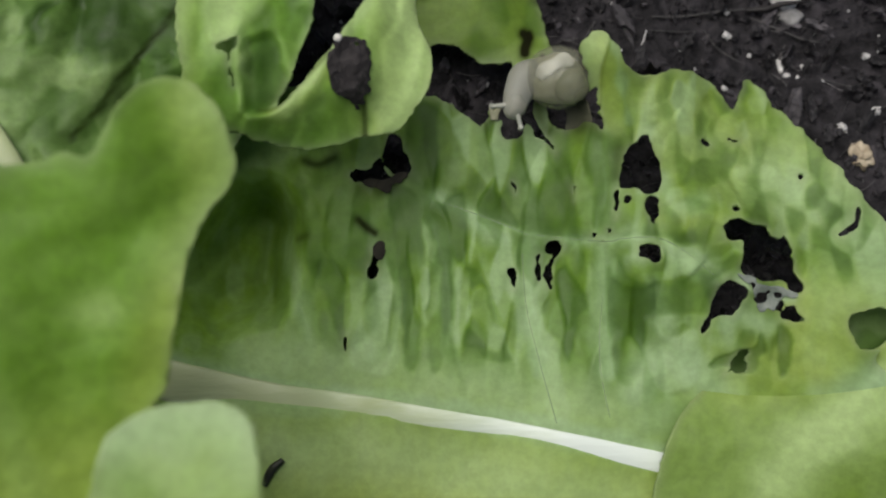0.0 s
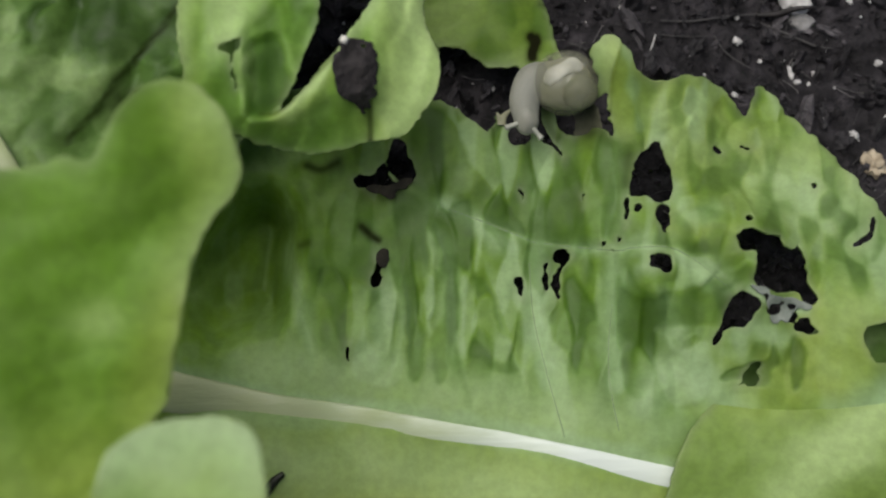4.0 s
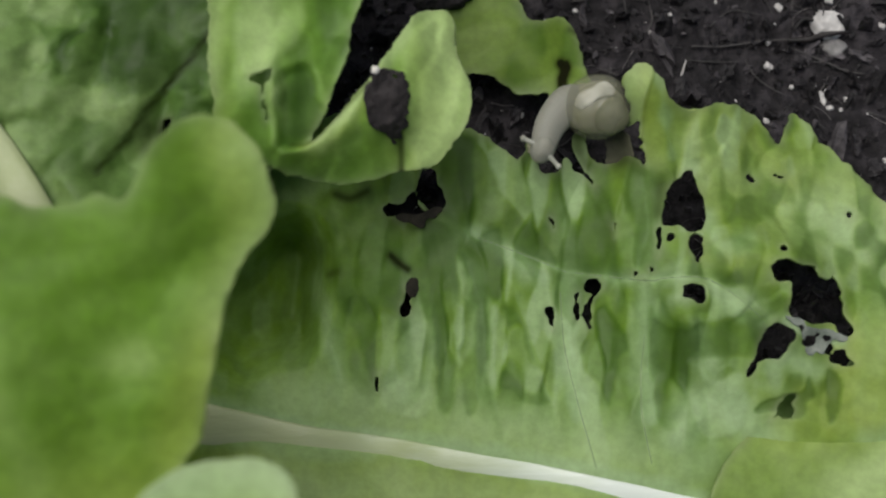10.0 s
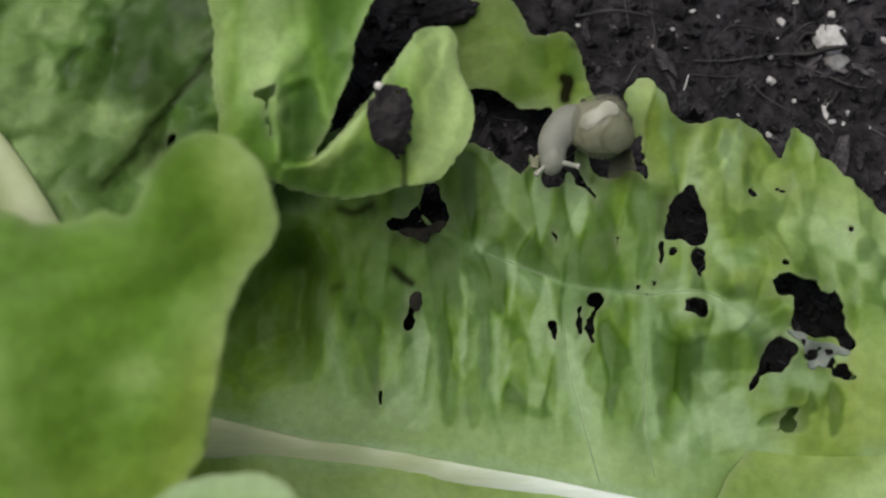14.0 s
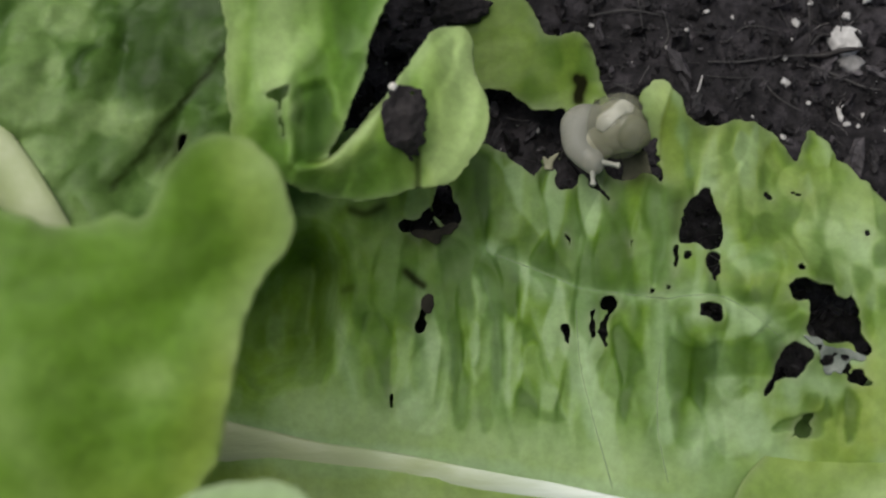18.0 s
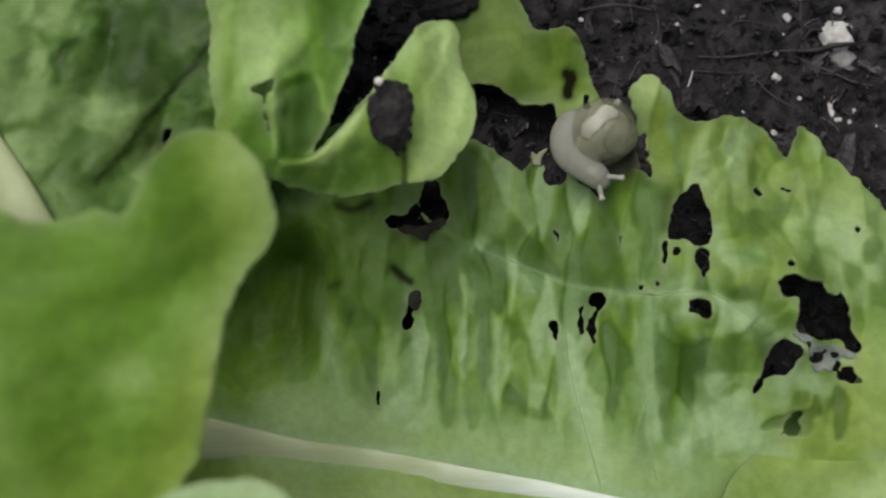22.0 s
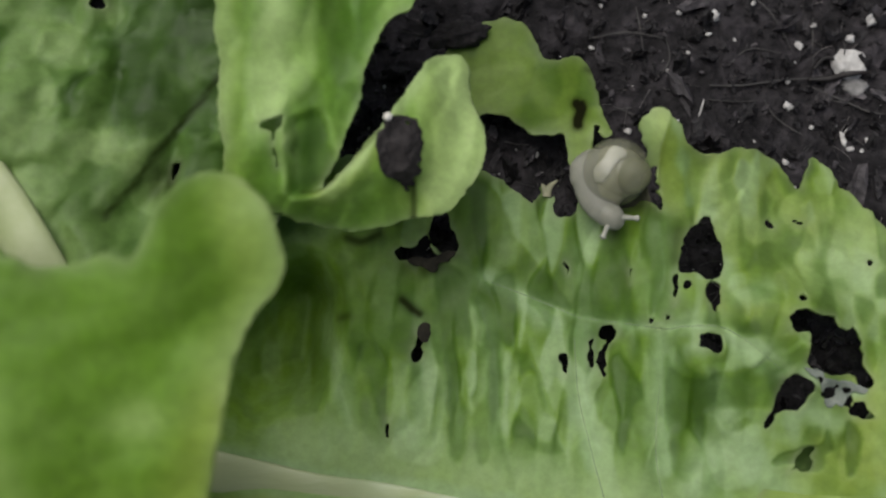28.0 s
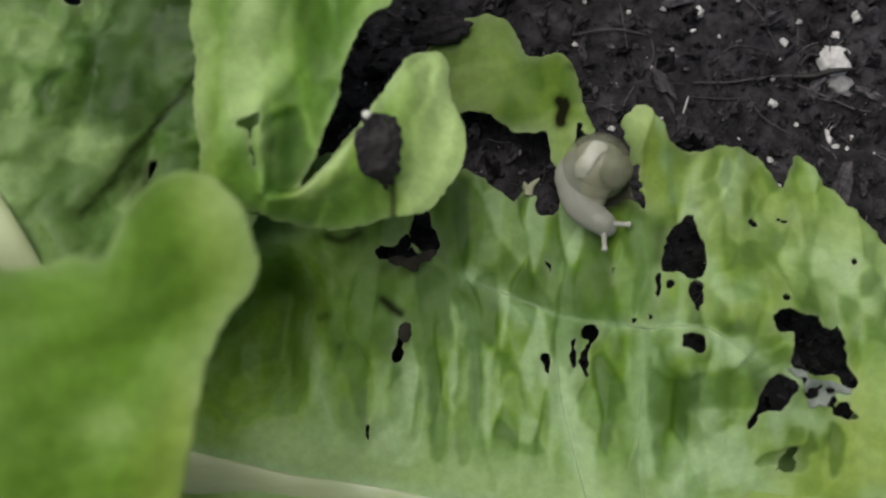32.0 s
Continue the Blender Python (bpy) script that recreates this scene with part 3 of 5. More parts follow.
NEAR_EDGE = [(-84.5, 18.7), (-58.6, 13.4), (-43.4, 9.0), (-39.8, 8.0), (-37.7, 7.2), (-34.7, 7.6), (-32.4, 8.4), (-30.5, 8), (-29.2, 10.4), (-28.3, 12.9), (-26.9, 14.6), (-24.7, 15.4), (-22.7, 15), (-21, 13.7), (-19.8, 12.1), (-19, 9.7), (-18.6, 7.6), (-19.4, 5.4), (-21.2, 3.2), (-22.2, 0.5), (-22.8, -2.7), (-23.4, -6.4), (-24.4, -10.3), (-24.9, -12.6), (-26.6, -15.1), (-28.6, -18.5), (-29.6, -23.5), (-31, -30), (-45, -51.1), (-80.8, -50.8), (-98.6, -12.2)]
BACK_EDGE = [(-102.4, 46.9), (-78.8, 65.9), (-42.4, 66.9), (-25, 54.8), (-21, 30.2), (-22, 17.9), (-25.1, 10.4), (-34.9, 6.6), (-38.4, 4.2), (-44.6, 2.9), (-54.2, 1.6), (-76.2, 1.2), (-107.3, 10.4)]
FAR_EDGE = [(-7.6, 30.7), (-5, 34.1), (-1.9, 35.7), (-1, 36.9), (0.8, 37.4), (3.3, 37.1), (4.9, 35.2), (5.9, 32.8), (7.7, 32.3), (9, 33), (10.7, 32.9), (12, 31.4), (12.9, 28.3), (13.3, 25.8), (14.4, 23.6), (13.3, 23), (12.5, 24.6), (11.9, 23), (11.8, 20.6), (9.8, 19.2), (8.9, 21.8), (8.6, 23.3), (6.7, 23.3), (4.7, 23.4), (3, 24.5), (1.3, 25.5), (-1.4, 25.6), (-4.8, 24.5), (-7.6, 25.9)]
TURNED_EDGE = [(23.4, -36), (23.7, -28.2), (24.3, -25.2), (25.5, -21.3), (27.6, -18.2), (30.8, -15.6), (35.2, -14.2), (39.6, -12.9), (43, -11.4), (48, -11.6), (54, -8), (63, -12), (63, -36)]
LOBE_EDGE = [(-28.8, -20.8), (-28.2, -16.6), (-27.3, -14.9), (-24.7, -13.4), (-21.4, -12.8), (-18.1, -12.8), (-16.1, -14), (-15.3, -16.3), (-14.8, -18.9), (-14.6, -23.8), (-16, -33), (-24, -43), (-38, -47), (-44, -40), (-37, -31), (-31, -25)]

# bitten holes in the main blade
BITES = []
BITES.append([(12.3, 18.0), (13.7, 18.5), (15.5, 18.7), (17.1, 18.5), (18.0, 18.8), (18.5, 17.5), (18.7, 16.0), (18.8, 14.1), (17.9, 14.6), (17.1, 15.0), (16.1, 14.7), (15.0, 14.3), (13.5, 14.8), (12.8, 15.8), (12.5, 17.0)])
BITES.append([(23.7, 13.6), (24.7, 11.7), (25.5, 9.6), (25.5, 7.5), (25.0, 6.5), (23.5, 6.5), (22.8, 7.2), (20.8, 7.2), (20.8, 8.7), (21.2, 10.6), (21.7, 11.9), (22.8, 12.8)])
BITES.append([(20.1, 6.8), (20.6, 7.0), (20.5, 4.9), (20.2, 3.6), (19.9, 3.7)])
BITES.append([(23.7, 6.0), (24.9, 6.1), (25.0, 4.3), (24.6, 3.1), (23.8, 3.8), (23.4, 4.9)])
BITES.append([(22.8, 0.6), (24.9, 0.6), (25, -0.7), (24.7, -1.5), (23.5, -1.2), (22.4, -0.9), (22.6, -0.2)])
BITES.append([(31.9, 1.8), (32.2, 3), (33.5, 3.6), (34.4, 3.2), (35.7, 2.9), (37.1, 2.7), (37.5, 1.8), (38.5, 1.2), (39.3, 1.6), (39.9, 0.8), (40.3, -1), (40.3, -2.8), (41, -3.8), (41.1, -4.8), (40, -5.2), (38.9, -3.7), (36.9, -3.6), (35, -3.3), (33.7, -2.4), (33.7, -1.4), (34, -0), (33.9, 0.9), (33, 1), (32.3, 1)])
BITES.append([(32.1, -3.5), (33, -3.5), (34.8, -4.7), (34.4, -5.7), (33.7, -6.8), (33, -7.6), (31.7, -7.6), (30.6, -8.1), (30.5, -9.1), (29.9, -9.7), (29.7, -8.8), (30.6, -7.3), (30.7, -6.2), (31.2, -4.7)])
BITES.append([(34.1, -11.7), (35, -11.7), (34.7, -12.7), (35, -13.3), (34.4, -14), (33.2, -14.1), (32.3, -14.5), (32.9, -13.5), (33.2, -12.4)])
BITES.append([(35, -3.8), (36.1, -4.2), (37.3, -4.6), (38.8, -4.8), (38.5, -5.6), (37.9, -6.4), (37, -6.5), (36.2, -6.6), (35.7, -5.9), (35.4, -4.9)])
BITES.append([(38.2, -5.5), (38.7, -6), (38.6, -6.9), (37.7, -6.8), (37.3, -6.5), (37.9, -6.2)])
BITES.append([(38.8, -6.7), (39.9, -6.4), (40.5, -7.4), (40.9, -8), (39.6, -8.3), (38.6, -7.7)])
BITES.append([(45.3, -8.1), (46.1, -7.1), (48, -6.7), (50.2, -6.6), (51.4, -8.1), (50.4, -10.6), (48.2, -11.3), (46.4, -10.8), (45.6, -9.7)])
BITES.append([(48.3, -12.2), (49.5, -10.9), (50.6, -11.6), (50.2, -13.6), (48.7, -13.2)])
BITES.append([(12.4, 0.2), (12.8, 0.9), (13.8, 1), (14.4, 0.3), (13.8, -0.8), (13.2, -1.7), (13, -3.7), (12.8, -4.8), (12.3, -4), (12.1, -2.5), (12.7, -1.5), (13.2, -0.5), (12.6, -0.4)])
BITES.append([(11.1, -0.9), (11.6, -0.6), (11.6, -2.2), (11.6, -3.7), (11.1, -3.6), (11, -2.2)])
BITES.append([(7.7, -2.5), (8.6, -2.5), (8.7, -3.8), (8.5, -4.9), (8.1, -4.1)])
BITES.append([(8.3, 8.1), (8.9, 7.4), (8.8, 6.6), (8.5, 7.2)])
BITES.append([(30.9, 13), (31.9, 12.5), (31.8, 12.2), (31, 12.5)])
BITES.append([(34.1, 13.0), (34.8, 13.2), (35.6, 12.9), (34.8, 12.5)])
BITES.append([(41.7, 8.5), (42.1, 8.7), (42.3, 8.4), (42, 8)])
BITES.append([(-6.6, 13.6), (-5.4, 13.6), (-4.7, 12.2), (-4.0, 10.2), (-4.2, 9.1), (-5.6, 8.9), (-6.6, 9.4), (-7.2, 10.5), (-7.0, 12.1)])
BITES.append([(-11.2, 9.2), (-9.9, 9.5), (-8.4, 10.2), (-7.6, 11), (-7.2, 10), (-6.5, 9), (-5.8, 8.6), (-6.8, 8.1), (-8.4, 7.8), (-9.7, 8), (-10.8, 8.4)])
BITES.append([(-8.5, -0.1), (-8.1, 0.1), (-7.8, -0.7), (-8, -1.8), (-7.8, -2.6), (-8.2, -3.5), (-9, -3.2), (-8.9, -2), (-8.4, -1.3)])
BITES.append([(-11.8, -10.1), (-11.4, -10.1), (-11.4, -12), (-11.8, -12)])
BITES.append([(48.3, 5.7), (48.7, 4.3), (48.1, 2.6), (46.5, 1.5), (46.1, 1.8), (47.6, 2.7), (48.2, 4)])
BITES.append([(17.6, 1.8), (18, 1.8), (18, 1.3), (17.6, 1.2)])
BITES.append([(18.5, 1.5), (18.9, 1.4), (18.8, 0.8), (18.4, 0.9)])
BITES.append([(19.2, 2.5), (19.7, 2.4), (19.7, 1.9), (19.2, 1.9)])
BITES.append([(33.1, 4.8), (33.7, 5.1), (33.9, 4.7), (33.3, 4.4)])
BITES.append([(21.3, 6.2), (21.9, 6.4), (22, 5.9), (21.4, 5.6)])
BITES.append([(15.4, 7.2), (15.7, 7.3), (15.7, 5.9), (15.5, 5.7)])
SLIT = [(-24, 21.4), (-23.3, 22), (-21.8, 22.4), (-22, 21.4), (-22.5, 20.9), (-22.6, 19.4), (-22.3, 18.3), (-22.15, 17.3), (-22.4, 17.4), (-22.65, 18.3), (-22.9, 19.4), (-22.85, 20.4), (-23.1, 20.9)]
MIDRIB = [(-38.3, -14.0), (-31.6, -15.3), (-22.0, -17.2), (-12.3, -18.5), (-2.2, -19.4), (7.6, -20.9), (17.2, -22.8), (24.1, -24.3)]
VEINS = []
VEINS.append([(13.1, -20.1), (11.3, -13.1), (9.9, -6.6), (9.5, -0.6), (10, 1.8), (9.9, 7.5), (12, 12.4)])
VEINS.append([(19.2, -19.4), (18.2, -13), (18.7, -5.2), (18.8, 0.7), (19.3, 7.4), (18.8, 12.7)])
VEINS.append([(-6.3, -14), (-5.3, -8), (-6.4, -2.6), (-9.1, 2.8)])
VEINS.append([(-15, -13.3), (-17.1, -6.7), (-19.2, 0.1)])
VEINS.append([(10, 1.8), (5.8, 3.5), (-0.3, 5.8)])
VEINS.append([(10, 1.8), (18.8, 0.9), (20.9, 1.2), (25.7, 1), (31.1, -3.1)])
VEINS.append([(3, -16.9), (1.1, -10.6), (0.4, -2.6), (-1.6, 2.8)])
VEINS.append([(25.7, -16.8), (25.2, -9), (24.4, -4.2)])
BACK_RIB = [(-28, 30.4), (-30.6, 26.9), (-36, 19.6), (-41.4, 12.2)]
BACK_STEM = [(-60, 23), (-55.0, 17.5), (-51.2, 12.9), (-48.3, 9.1), (-45.6, 5.2)]
SCAB_EDGE = [(-12.4, 19.6), (-12.2, 21.2), (-11.3, 22.3), (-9.9, 22.7), (-8.6, 22.3), (-8, 21), (-7.8, 19.8), (-8.1, 18.4), (-8.1, 17.3), (-8.5, 16.2), (-9.5, 15.5), (-10.6, 16.2), (-11.6, 17), (-12.1, 18.1)]



lettuce = tagged(new("lettuce_plant"), "pale green lettuce plant with ragged holes eaten in its leaves", "lettuce")
lettuce.matrix_world = BED

main_lines = [spline(v, False, 4) for v in VEINS]


def crease(X, Y):
    """Zero along the small creases between the puckers."""
    return ripple(X * 1.5 + 0.2 * Y, Y * 0.55, 0.1, 8, 0.25, 0.75)


def facets(x0, x1, y0, y1, dx, dy, seed, tilt, sharp=12.0):
    """Puckers of a crinkled blade: patches about dx by dy, each a little tilted and of its own shade; gives heights and shades."""
    rng = random.Random(seed)
    cells = []
    for j in range(int((y1 - y0) / dy) + 1):
        for i in range(int((x1 - x0) / dx) + 1):
            cells.append((x0 + dx * (i + 0.5 * (j % 2) + rng.uniform(-0.42, 0.42)), y0 + dy * (j + rng.uniform(-0.42, 0.42)), rng.gauss(0, tilt), rng.gauss(0, 0.7 * tilt), rng.uniform(-0.06, 0.06), rng.random() ** 1.25))

    def field(X, Y):
        X, Y = np.asarray(X, float), np.asarray(Y, float)
        X2 = X + 0.5 * ripple(X, Y, 0.15 + seed, 6, 0.5, 1.4)
        Y2 = Y + 0.7 * ripple(X, Y, 0.65 + seed, 6, 0.4, 1.2)
        z, tone, total = np.zeros(X.shape), np.zeros(X.shape), np.full(X.shape, 1e-12)
        for x, y, gx, gy, h, c in cells:
            u, v = X2 - x, Y2 - y
            w = np.exp(-sharp * np.minimum((u / dx) ** 2 + (v / dy) ** 2, 4.0))
            z += w * (gx * u + gy * v + h)
            tone += w * c
            total += w
        return z / total, tone / total

    return field


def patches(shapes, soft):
    """Panels of the blade between its veins: about -1 in a sunken deep-green one, 1 in a raised pale one, with a soft
    border; their own green, plus pleat shading and sheen put into the colour.
    """
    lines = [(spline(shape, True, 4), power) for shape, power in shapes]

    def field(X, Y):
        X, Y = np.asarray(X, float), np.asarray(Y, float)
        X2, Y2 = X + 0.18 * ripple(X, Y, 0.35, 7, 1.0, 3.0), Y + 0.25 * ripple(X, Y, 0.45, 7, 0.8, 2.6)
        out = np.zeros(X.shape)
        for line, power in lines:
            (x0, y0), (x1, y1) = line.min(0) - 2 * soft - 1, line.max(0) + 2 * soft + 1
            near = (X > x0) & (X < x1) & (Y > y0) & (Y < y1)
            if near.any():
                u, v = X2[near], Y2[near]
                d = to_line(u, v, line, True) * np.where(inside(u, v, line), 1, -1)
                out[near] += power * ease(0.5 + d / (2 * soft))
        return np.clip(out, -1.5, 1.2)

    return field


PANELS = []
PANELS.append(([(-6.4, 7.5), (-3.3, 6.5), (-2.2, 0.7), (-2.3, -5.3), (-2.6, -10.6), (-3.2, -14.2), (-4.6, -13.3), (-4.9, -5.3), (-5.7, 0.7)], -0.8))
PANELS.append(([(-1.1, 5.5), (2.8, 4.8), (3.6, 1.4), (1.6, -2.6), (0.9, -8.0), (-0.1, -13.1), (-1.6, -13.8), (-1.9, -8.0), (-1.5, -0.6)], -0.7))
PANELS.append(([(-3.0, 17.5), (0.4, 16.1), (3.1, 10.3), (7.2, 5.8), (9.0, 2.4), (6.5, 3.3), (2.4, 5.2), (-1.6, 6.9), (-4.2, 8.9), (-4.5, 13.7)], -0.75))
PANELS.append(([(3.1, -2.0), (5.8, -4.3), (8.3, -6.0), (8.8, -10.6), (8.1, -13.1), (5.7, -13.1), (4.0, -11.5), (2.2, -11.3), (1.9, -6.6)], -0.7))
PANELS.append(([(12.6, -5.3), (14.5, -2.0), (17.1, -6.6), (15.8, -7.9), (15.0, -13.1), (13.5, -10.9), (11.9, -8.6)], -0.8))
PANELS.append(([(19.1, -1.9), (20.6, -4.4), (25.0, -4.2), (29.9, -2.5), (31.5, -3.8), (30.8, -7.2), (26.4, -7.6), (23.5, -8.4), (23.2, -13.6), (21.5, -15.9), (19.9, -14.3), (19.4, -9.8)], -0.68))
PANELS.append(([(25.2, 5.3), (29.1, 5.9), (32.5, 3.9), (32.0, 1.0), (28.0, 0.7), (25.4, 1.7)], -0.45))
PANELS.append(([(-15.2, -2.0), (-13.1, -1.3), (-11.1, -5.4), (-11.6, -10.0), (-12.4, -10.7), (-13.4, -7.4)], -0.6))
PANELS.append(([(13.7, 11.7), (15.3, 9.5), (15.5, 4.8), (14.5, 3.1), (13.5, 6.1)], -0.5))
PANELS.append(([(30.6, -13.3), (32.6, -12.0), (35.5, -11.3), (36.3, -9.4), (36.9, -11.5), (36.1, -12.5), (35.4, -14.2), (32.6, -13.7)], -1.6))
PANELS.append(([(38.3, -9.0), (39.4, -9.6), (39.4, -12.6), (38.7, -14.8), (38.2, -13.3)], -1.5))
PANELS.append(([(-9.4, -7.0), (-6.4, -4.3), (-5.2, -5.3), (-5.3, -13.9), (-9.0, -15.0), (-11.0, -13.4)], 0.45))
PANELS.append(([(3.4, -5.0), (5.1, -4.5), (5.9, -8.0), (7.2, -9.9), (6.6, -12.0), (4.5, -10.9), (2.9, -8.6)], 1.0))
PANELS.append(([(3.3, 2.8), (5.7, 2.1), (7.3, -4.0), (6.3, -6.6), (4.8, -2.6)], 0.6))
PANELS.append(([(23.6, -7.9), (26.4, -10.3), (28.9, -9.3), (29.8, -12.9), (28.3, -16.2), (25.2, -16.3), (23.8, -13.0)], 0.7))
PANELS.append(([(20.3, 0.6), (25.7, 1.0), (30.8, -1.9), (28.8, -2.4), (23.8, -4.0), (21.2, -2.9)], 0.7))
PANELS.append(([(-2.9, 4.1), (-0.8, 1.1), (-1.1, -1.6), (-2.4, 0.7)], 0.8))
PANELS.append(([(-2.6, -2.0), (-1.6, -3.3), (-1.9, -7.0), (-2.8, -6.0)], 0.9))
PANELS.append(([(15.2, 0.1), (17.1, 0.7), (17.0, -5.2), (14.9, -2.0)], 0.5))
PANELS.append(([(11.4, -8.6), (12.4, -8.9), (14.2, -15.7), (14.4, -20.1), (12.4, -19.5), (11.6, -13.8)], 0.45))
PANELS.append(([(21.6, 9.4), (23.5, 7.3), (22.5, 2.7), (20.6, 2.0), (19.9, 4.7)], 0.4))
main_panels = patches(PANELS, 0.32)
# dark pocket and lower front, pale right lobe: their shading is in the colour
FOLD_PANELS = []
FOLD_PANELS.append(([(-21.0, 21.8), (-19.4, 22.6), (-17.9, 22.3), (-16.9, 18.9), (-16.4, 16.9), (-17.5, 15.6), (-20.3, 14.6), (-21.0, 15.9)], -1.5))
FOLD_PANELS.append(([(-16.8, 26.0), (-14.0, 25.3), (-15.1, 23.0), (-17.3, 22.8)], -0.6))
FOLD_PANELS.append(([(-18.3, 36), (-12, 36), (-14.6, 27.6), (-18.0, 26.8)], -0.5))
FOLD_PANELS.append(([(-24.8, 38), (-18.6, 36), (-18.5, 26.7), (-21.4, 23.6), (-22.4, 22.1), (-24.9, 22.1), (-25.2, 26.3)], 0.55))
FOLD_PANELS.append(([(-8.0, 26.2), (-3.7, 29.2), (-2.8, 25.0), (-1.7, 23.3), (-3.2, 16.7), (-6.7, 13.0), (-8.1, 16.5), (-8.3, 22.1)], 0.55))
FOLD_PANELS.append(([(-18.1, 15.2), (-13.1, 20.4), (-10.9, 24.3), (-10.2, 23.4), (-12.5, 19.3), (-15.6, 14.9), (-18.1, 13.9), (-20.9, 14.1)], 0.6))
FOLD_PANELS.append(([(-18.2, 13.7), (-13.1, 16.1), (-8.4, 16.2), (-8.4, 12.0), (-13.8, 10.3), (-19.4, 10.8)], -0.4))
FOLD_PANELS.append(([(-22.2, 20.5), (-21.3, 21.3), (-21.1, 15.3), (-22.0, 15.2)], 1.2))
fold_panels = patches(FOLD_PANELS, 0.65)
BACK_PANELS = []
BACK_PANELS.append(([(-43.7, 19.7), (-42.2, 21.6), (-40.3, 21.4), (-39.8, 19.6), (-41.0, 18.3), (-43.1, 18.2)], 0.7))
BACK_PANELS.append(([(-47.5, 20.6), (-44.9, 22.3), (-43.9, 21.5), (-43.9, 16.6), (-46.1, 15.9), (-47.7, 18.3)], 0.55))
BACK_PANELS.append(([(-45.1, 25.6), (-43.6, 26.7), (-41.6, 26.8), (-41.6, 22.8), (-43.3, 22.1), (-44.7, 23.2)], 0.4))
BACK_PANELS.append(([(-48.5, 27.9), (-46.3, 30.7), (-42.3, 31.0), (-41.5, 28.4), (-44.2, 27.6), (-46.1, 25.5)], 0.5))
BACK_PANELS.append(([(-51.6, 23.5), (-48.7, 23.0), (-48.0, 20.0), (-50.3, 17.6), (-53.8, 18.7)], 0.5))
BACK_PANELS.append(([(-51.8, 32.1), (-49.3, 33.1), (-48.8, 29.8), (-51.3, 28.3), (-53.1, 29.5)], 0.5))
# large dark panel: shade beside the curled leaf, put into the colour
BACK_PANELS.append(([(-41.8, 40), (-30.3, 40), (-30.0, 22.6), (-32.9, 21.6), (-38.2, 20.3), (-41.0, 21.4)], -1.25))
BACK_PANELS.append(([(-46.1, 25.2), (-44.7, 27.5), (-43.6, 27.6), (-44.1, 26.3), (-45.5, 24.4)], -1.0))
BACK_PANELS.append(([(-49.3, 23.7), (-46.0, 24.3), (-45.0, 25.0), (-44.4, 24.1), (-48.1, 23.0)], -0.8))
BACK_PANELS.append(([(-38.7, 16.0), (-34.6, 17.9), (-32.9, 21.9), (-29.9, 21.3), (-29.8, 17.7), (-34.6, 14.0), (-38.0, 9.0), (-40.7, 10.4)], -0.3))
back_panels = patches(BACK_PANELS, 0.5)
main_facets = facets(-40, 62, -14, 26, 2.3, 8.5, 3, 0.08, 13.0)
fold_facets = facets(-34, 2, 8, 46, 2.6, 6.0, 5, 0.1, 6.0)
back_cells = facets(-62, -18, 4, 60, 3.4, 3.8, 7, 0.16, 14.0)


def quiet(field, calm):
    """The same puckers, dying out where the blade lies smooth."""
    def f(X, Y):
        z, tone = field(X, Y)
        k = calm(np.asarray(X, float), np.asarray(Y, float))
        return k * z, 0.5 + k * (tone - 0.5)
    return f


main_cells = quiet(main_facets, lambda X, Y: ease((Y + 15 + 0.16 * X + 2.6 * ripple(X, 0.3 * Y, 0.77, 6, 0.15, 0.6)) / 7) * (0.35 + 0.65 * ease((X + 0.9 * (6 - Y) + 14) / 12)) * (1 - 0.55 * ease((X - 21) / 8)))


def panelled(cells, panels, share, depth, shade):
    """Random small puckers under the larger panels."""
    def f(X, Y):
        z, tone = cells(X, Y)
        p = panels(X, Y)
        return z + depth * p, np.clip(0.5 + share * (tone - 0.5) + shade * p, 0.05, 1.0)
    return f


right_cells = facets(20, 64, -18, 26, 2.1, 2.7, 11, 0.075, 9.0)


def main_mixed(X, Y):
    """Long puckers between the side veins, rounder ones in the right half of the blade."""
    (z, tone), (z2, tone2) = main_cells(X, Y), right_cells(X, Y)
    X, Y = np.asarray(X, float), np.asarray(Y, float)
    smooth = 0.85 * ease((X - 36 + 0.6 * (Y + 9)) / 5) * ease((-1 - Y) / 5)
    k = ease((X - 21) / 6) * ease((Y + 14) / 6) * (1 - smooth)
    return (1 - smooth) * z + k * z2, 0.5 + (1 - smooth) * (tone - 0.5) + 0.75 * k * (tone2 - 0.5)


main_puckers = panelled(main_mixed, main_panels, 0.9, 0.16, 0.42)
back_facets = panelled(back_cells, back_panels, 0.5, 0.5, 0.35)
fold_puckers = panelled(quiet(fold_facets, lambda X, Y: 0.5 + 0 * X), fold_panels, 0.6, 0.5, 0.3)



def main_relief(X, Y):
    """The main blade with its pleats between the side veins and its puckers."""
    X, Y = np.asarray(X, float), np.asarray(Y, float)
    near = np.full(X.shape, 99.0)
    for line in main_lines:
        near = np.minimum(near, to_line(X, Y, line))
    calm = ease((Y + 19 + 0.16 * X) / 8)
    puff = 1.0 * (1 - np.exp(-near / 1.4)) + 0.6 * np.sqrt(crease(X, Y) ** 2 + 0.02) + 0.2 * ripple(X, Y, 0.2, 8, 1.0, 2.4)
    return main_height(X, Y) + calm * (1 - 0.75 * pocket(X, Y)) * (0.55 * puff - 0.8) + main_puckers(X, Y)[0]


def wavy(height, big, small, seed):
    return lambda X, Y: height(X, Y) + big * ripple(X, Y, seed, 6, 0.12, 0.45) + small * ripple(X, Y, seed + 0.1, 8, 0.6, 1.6)


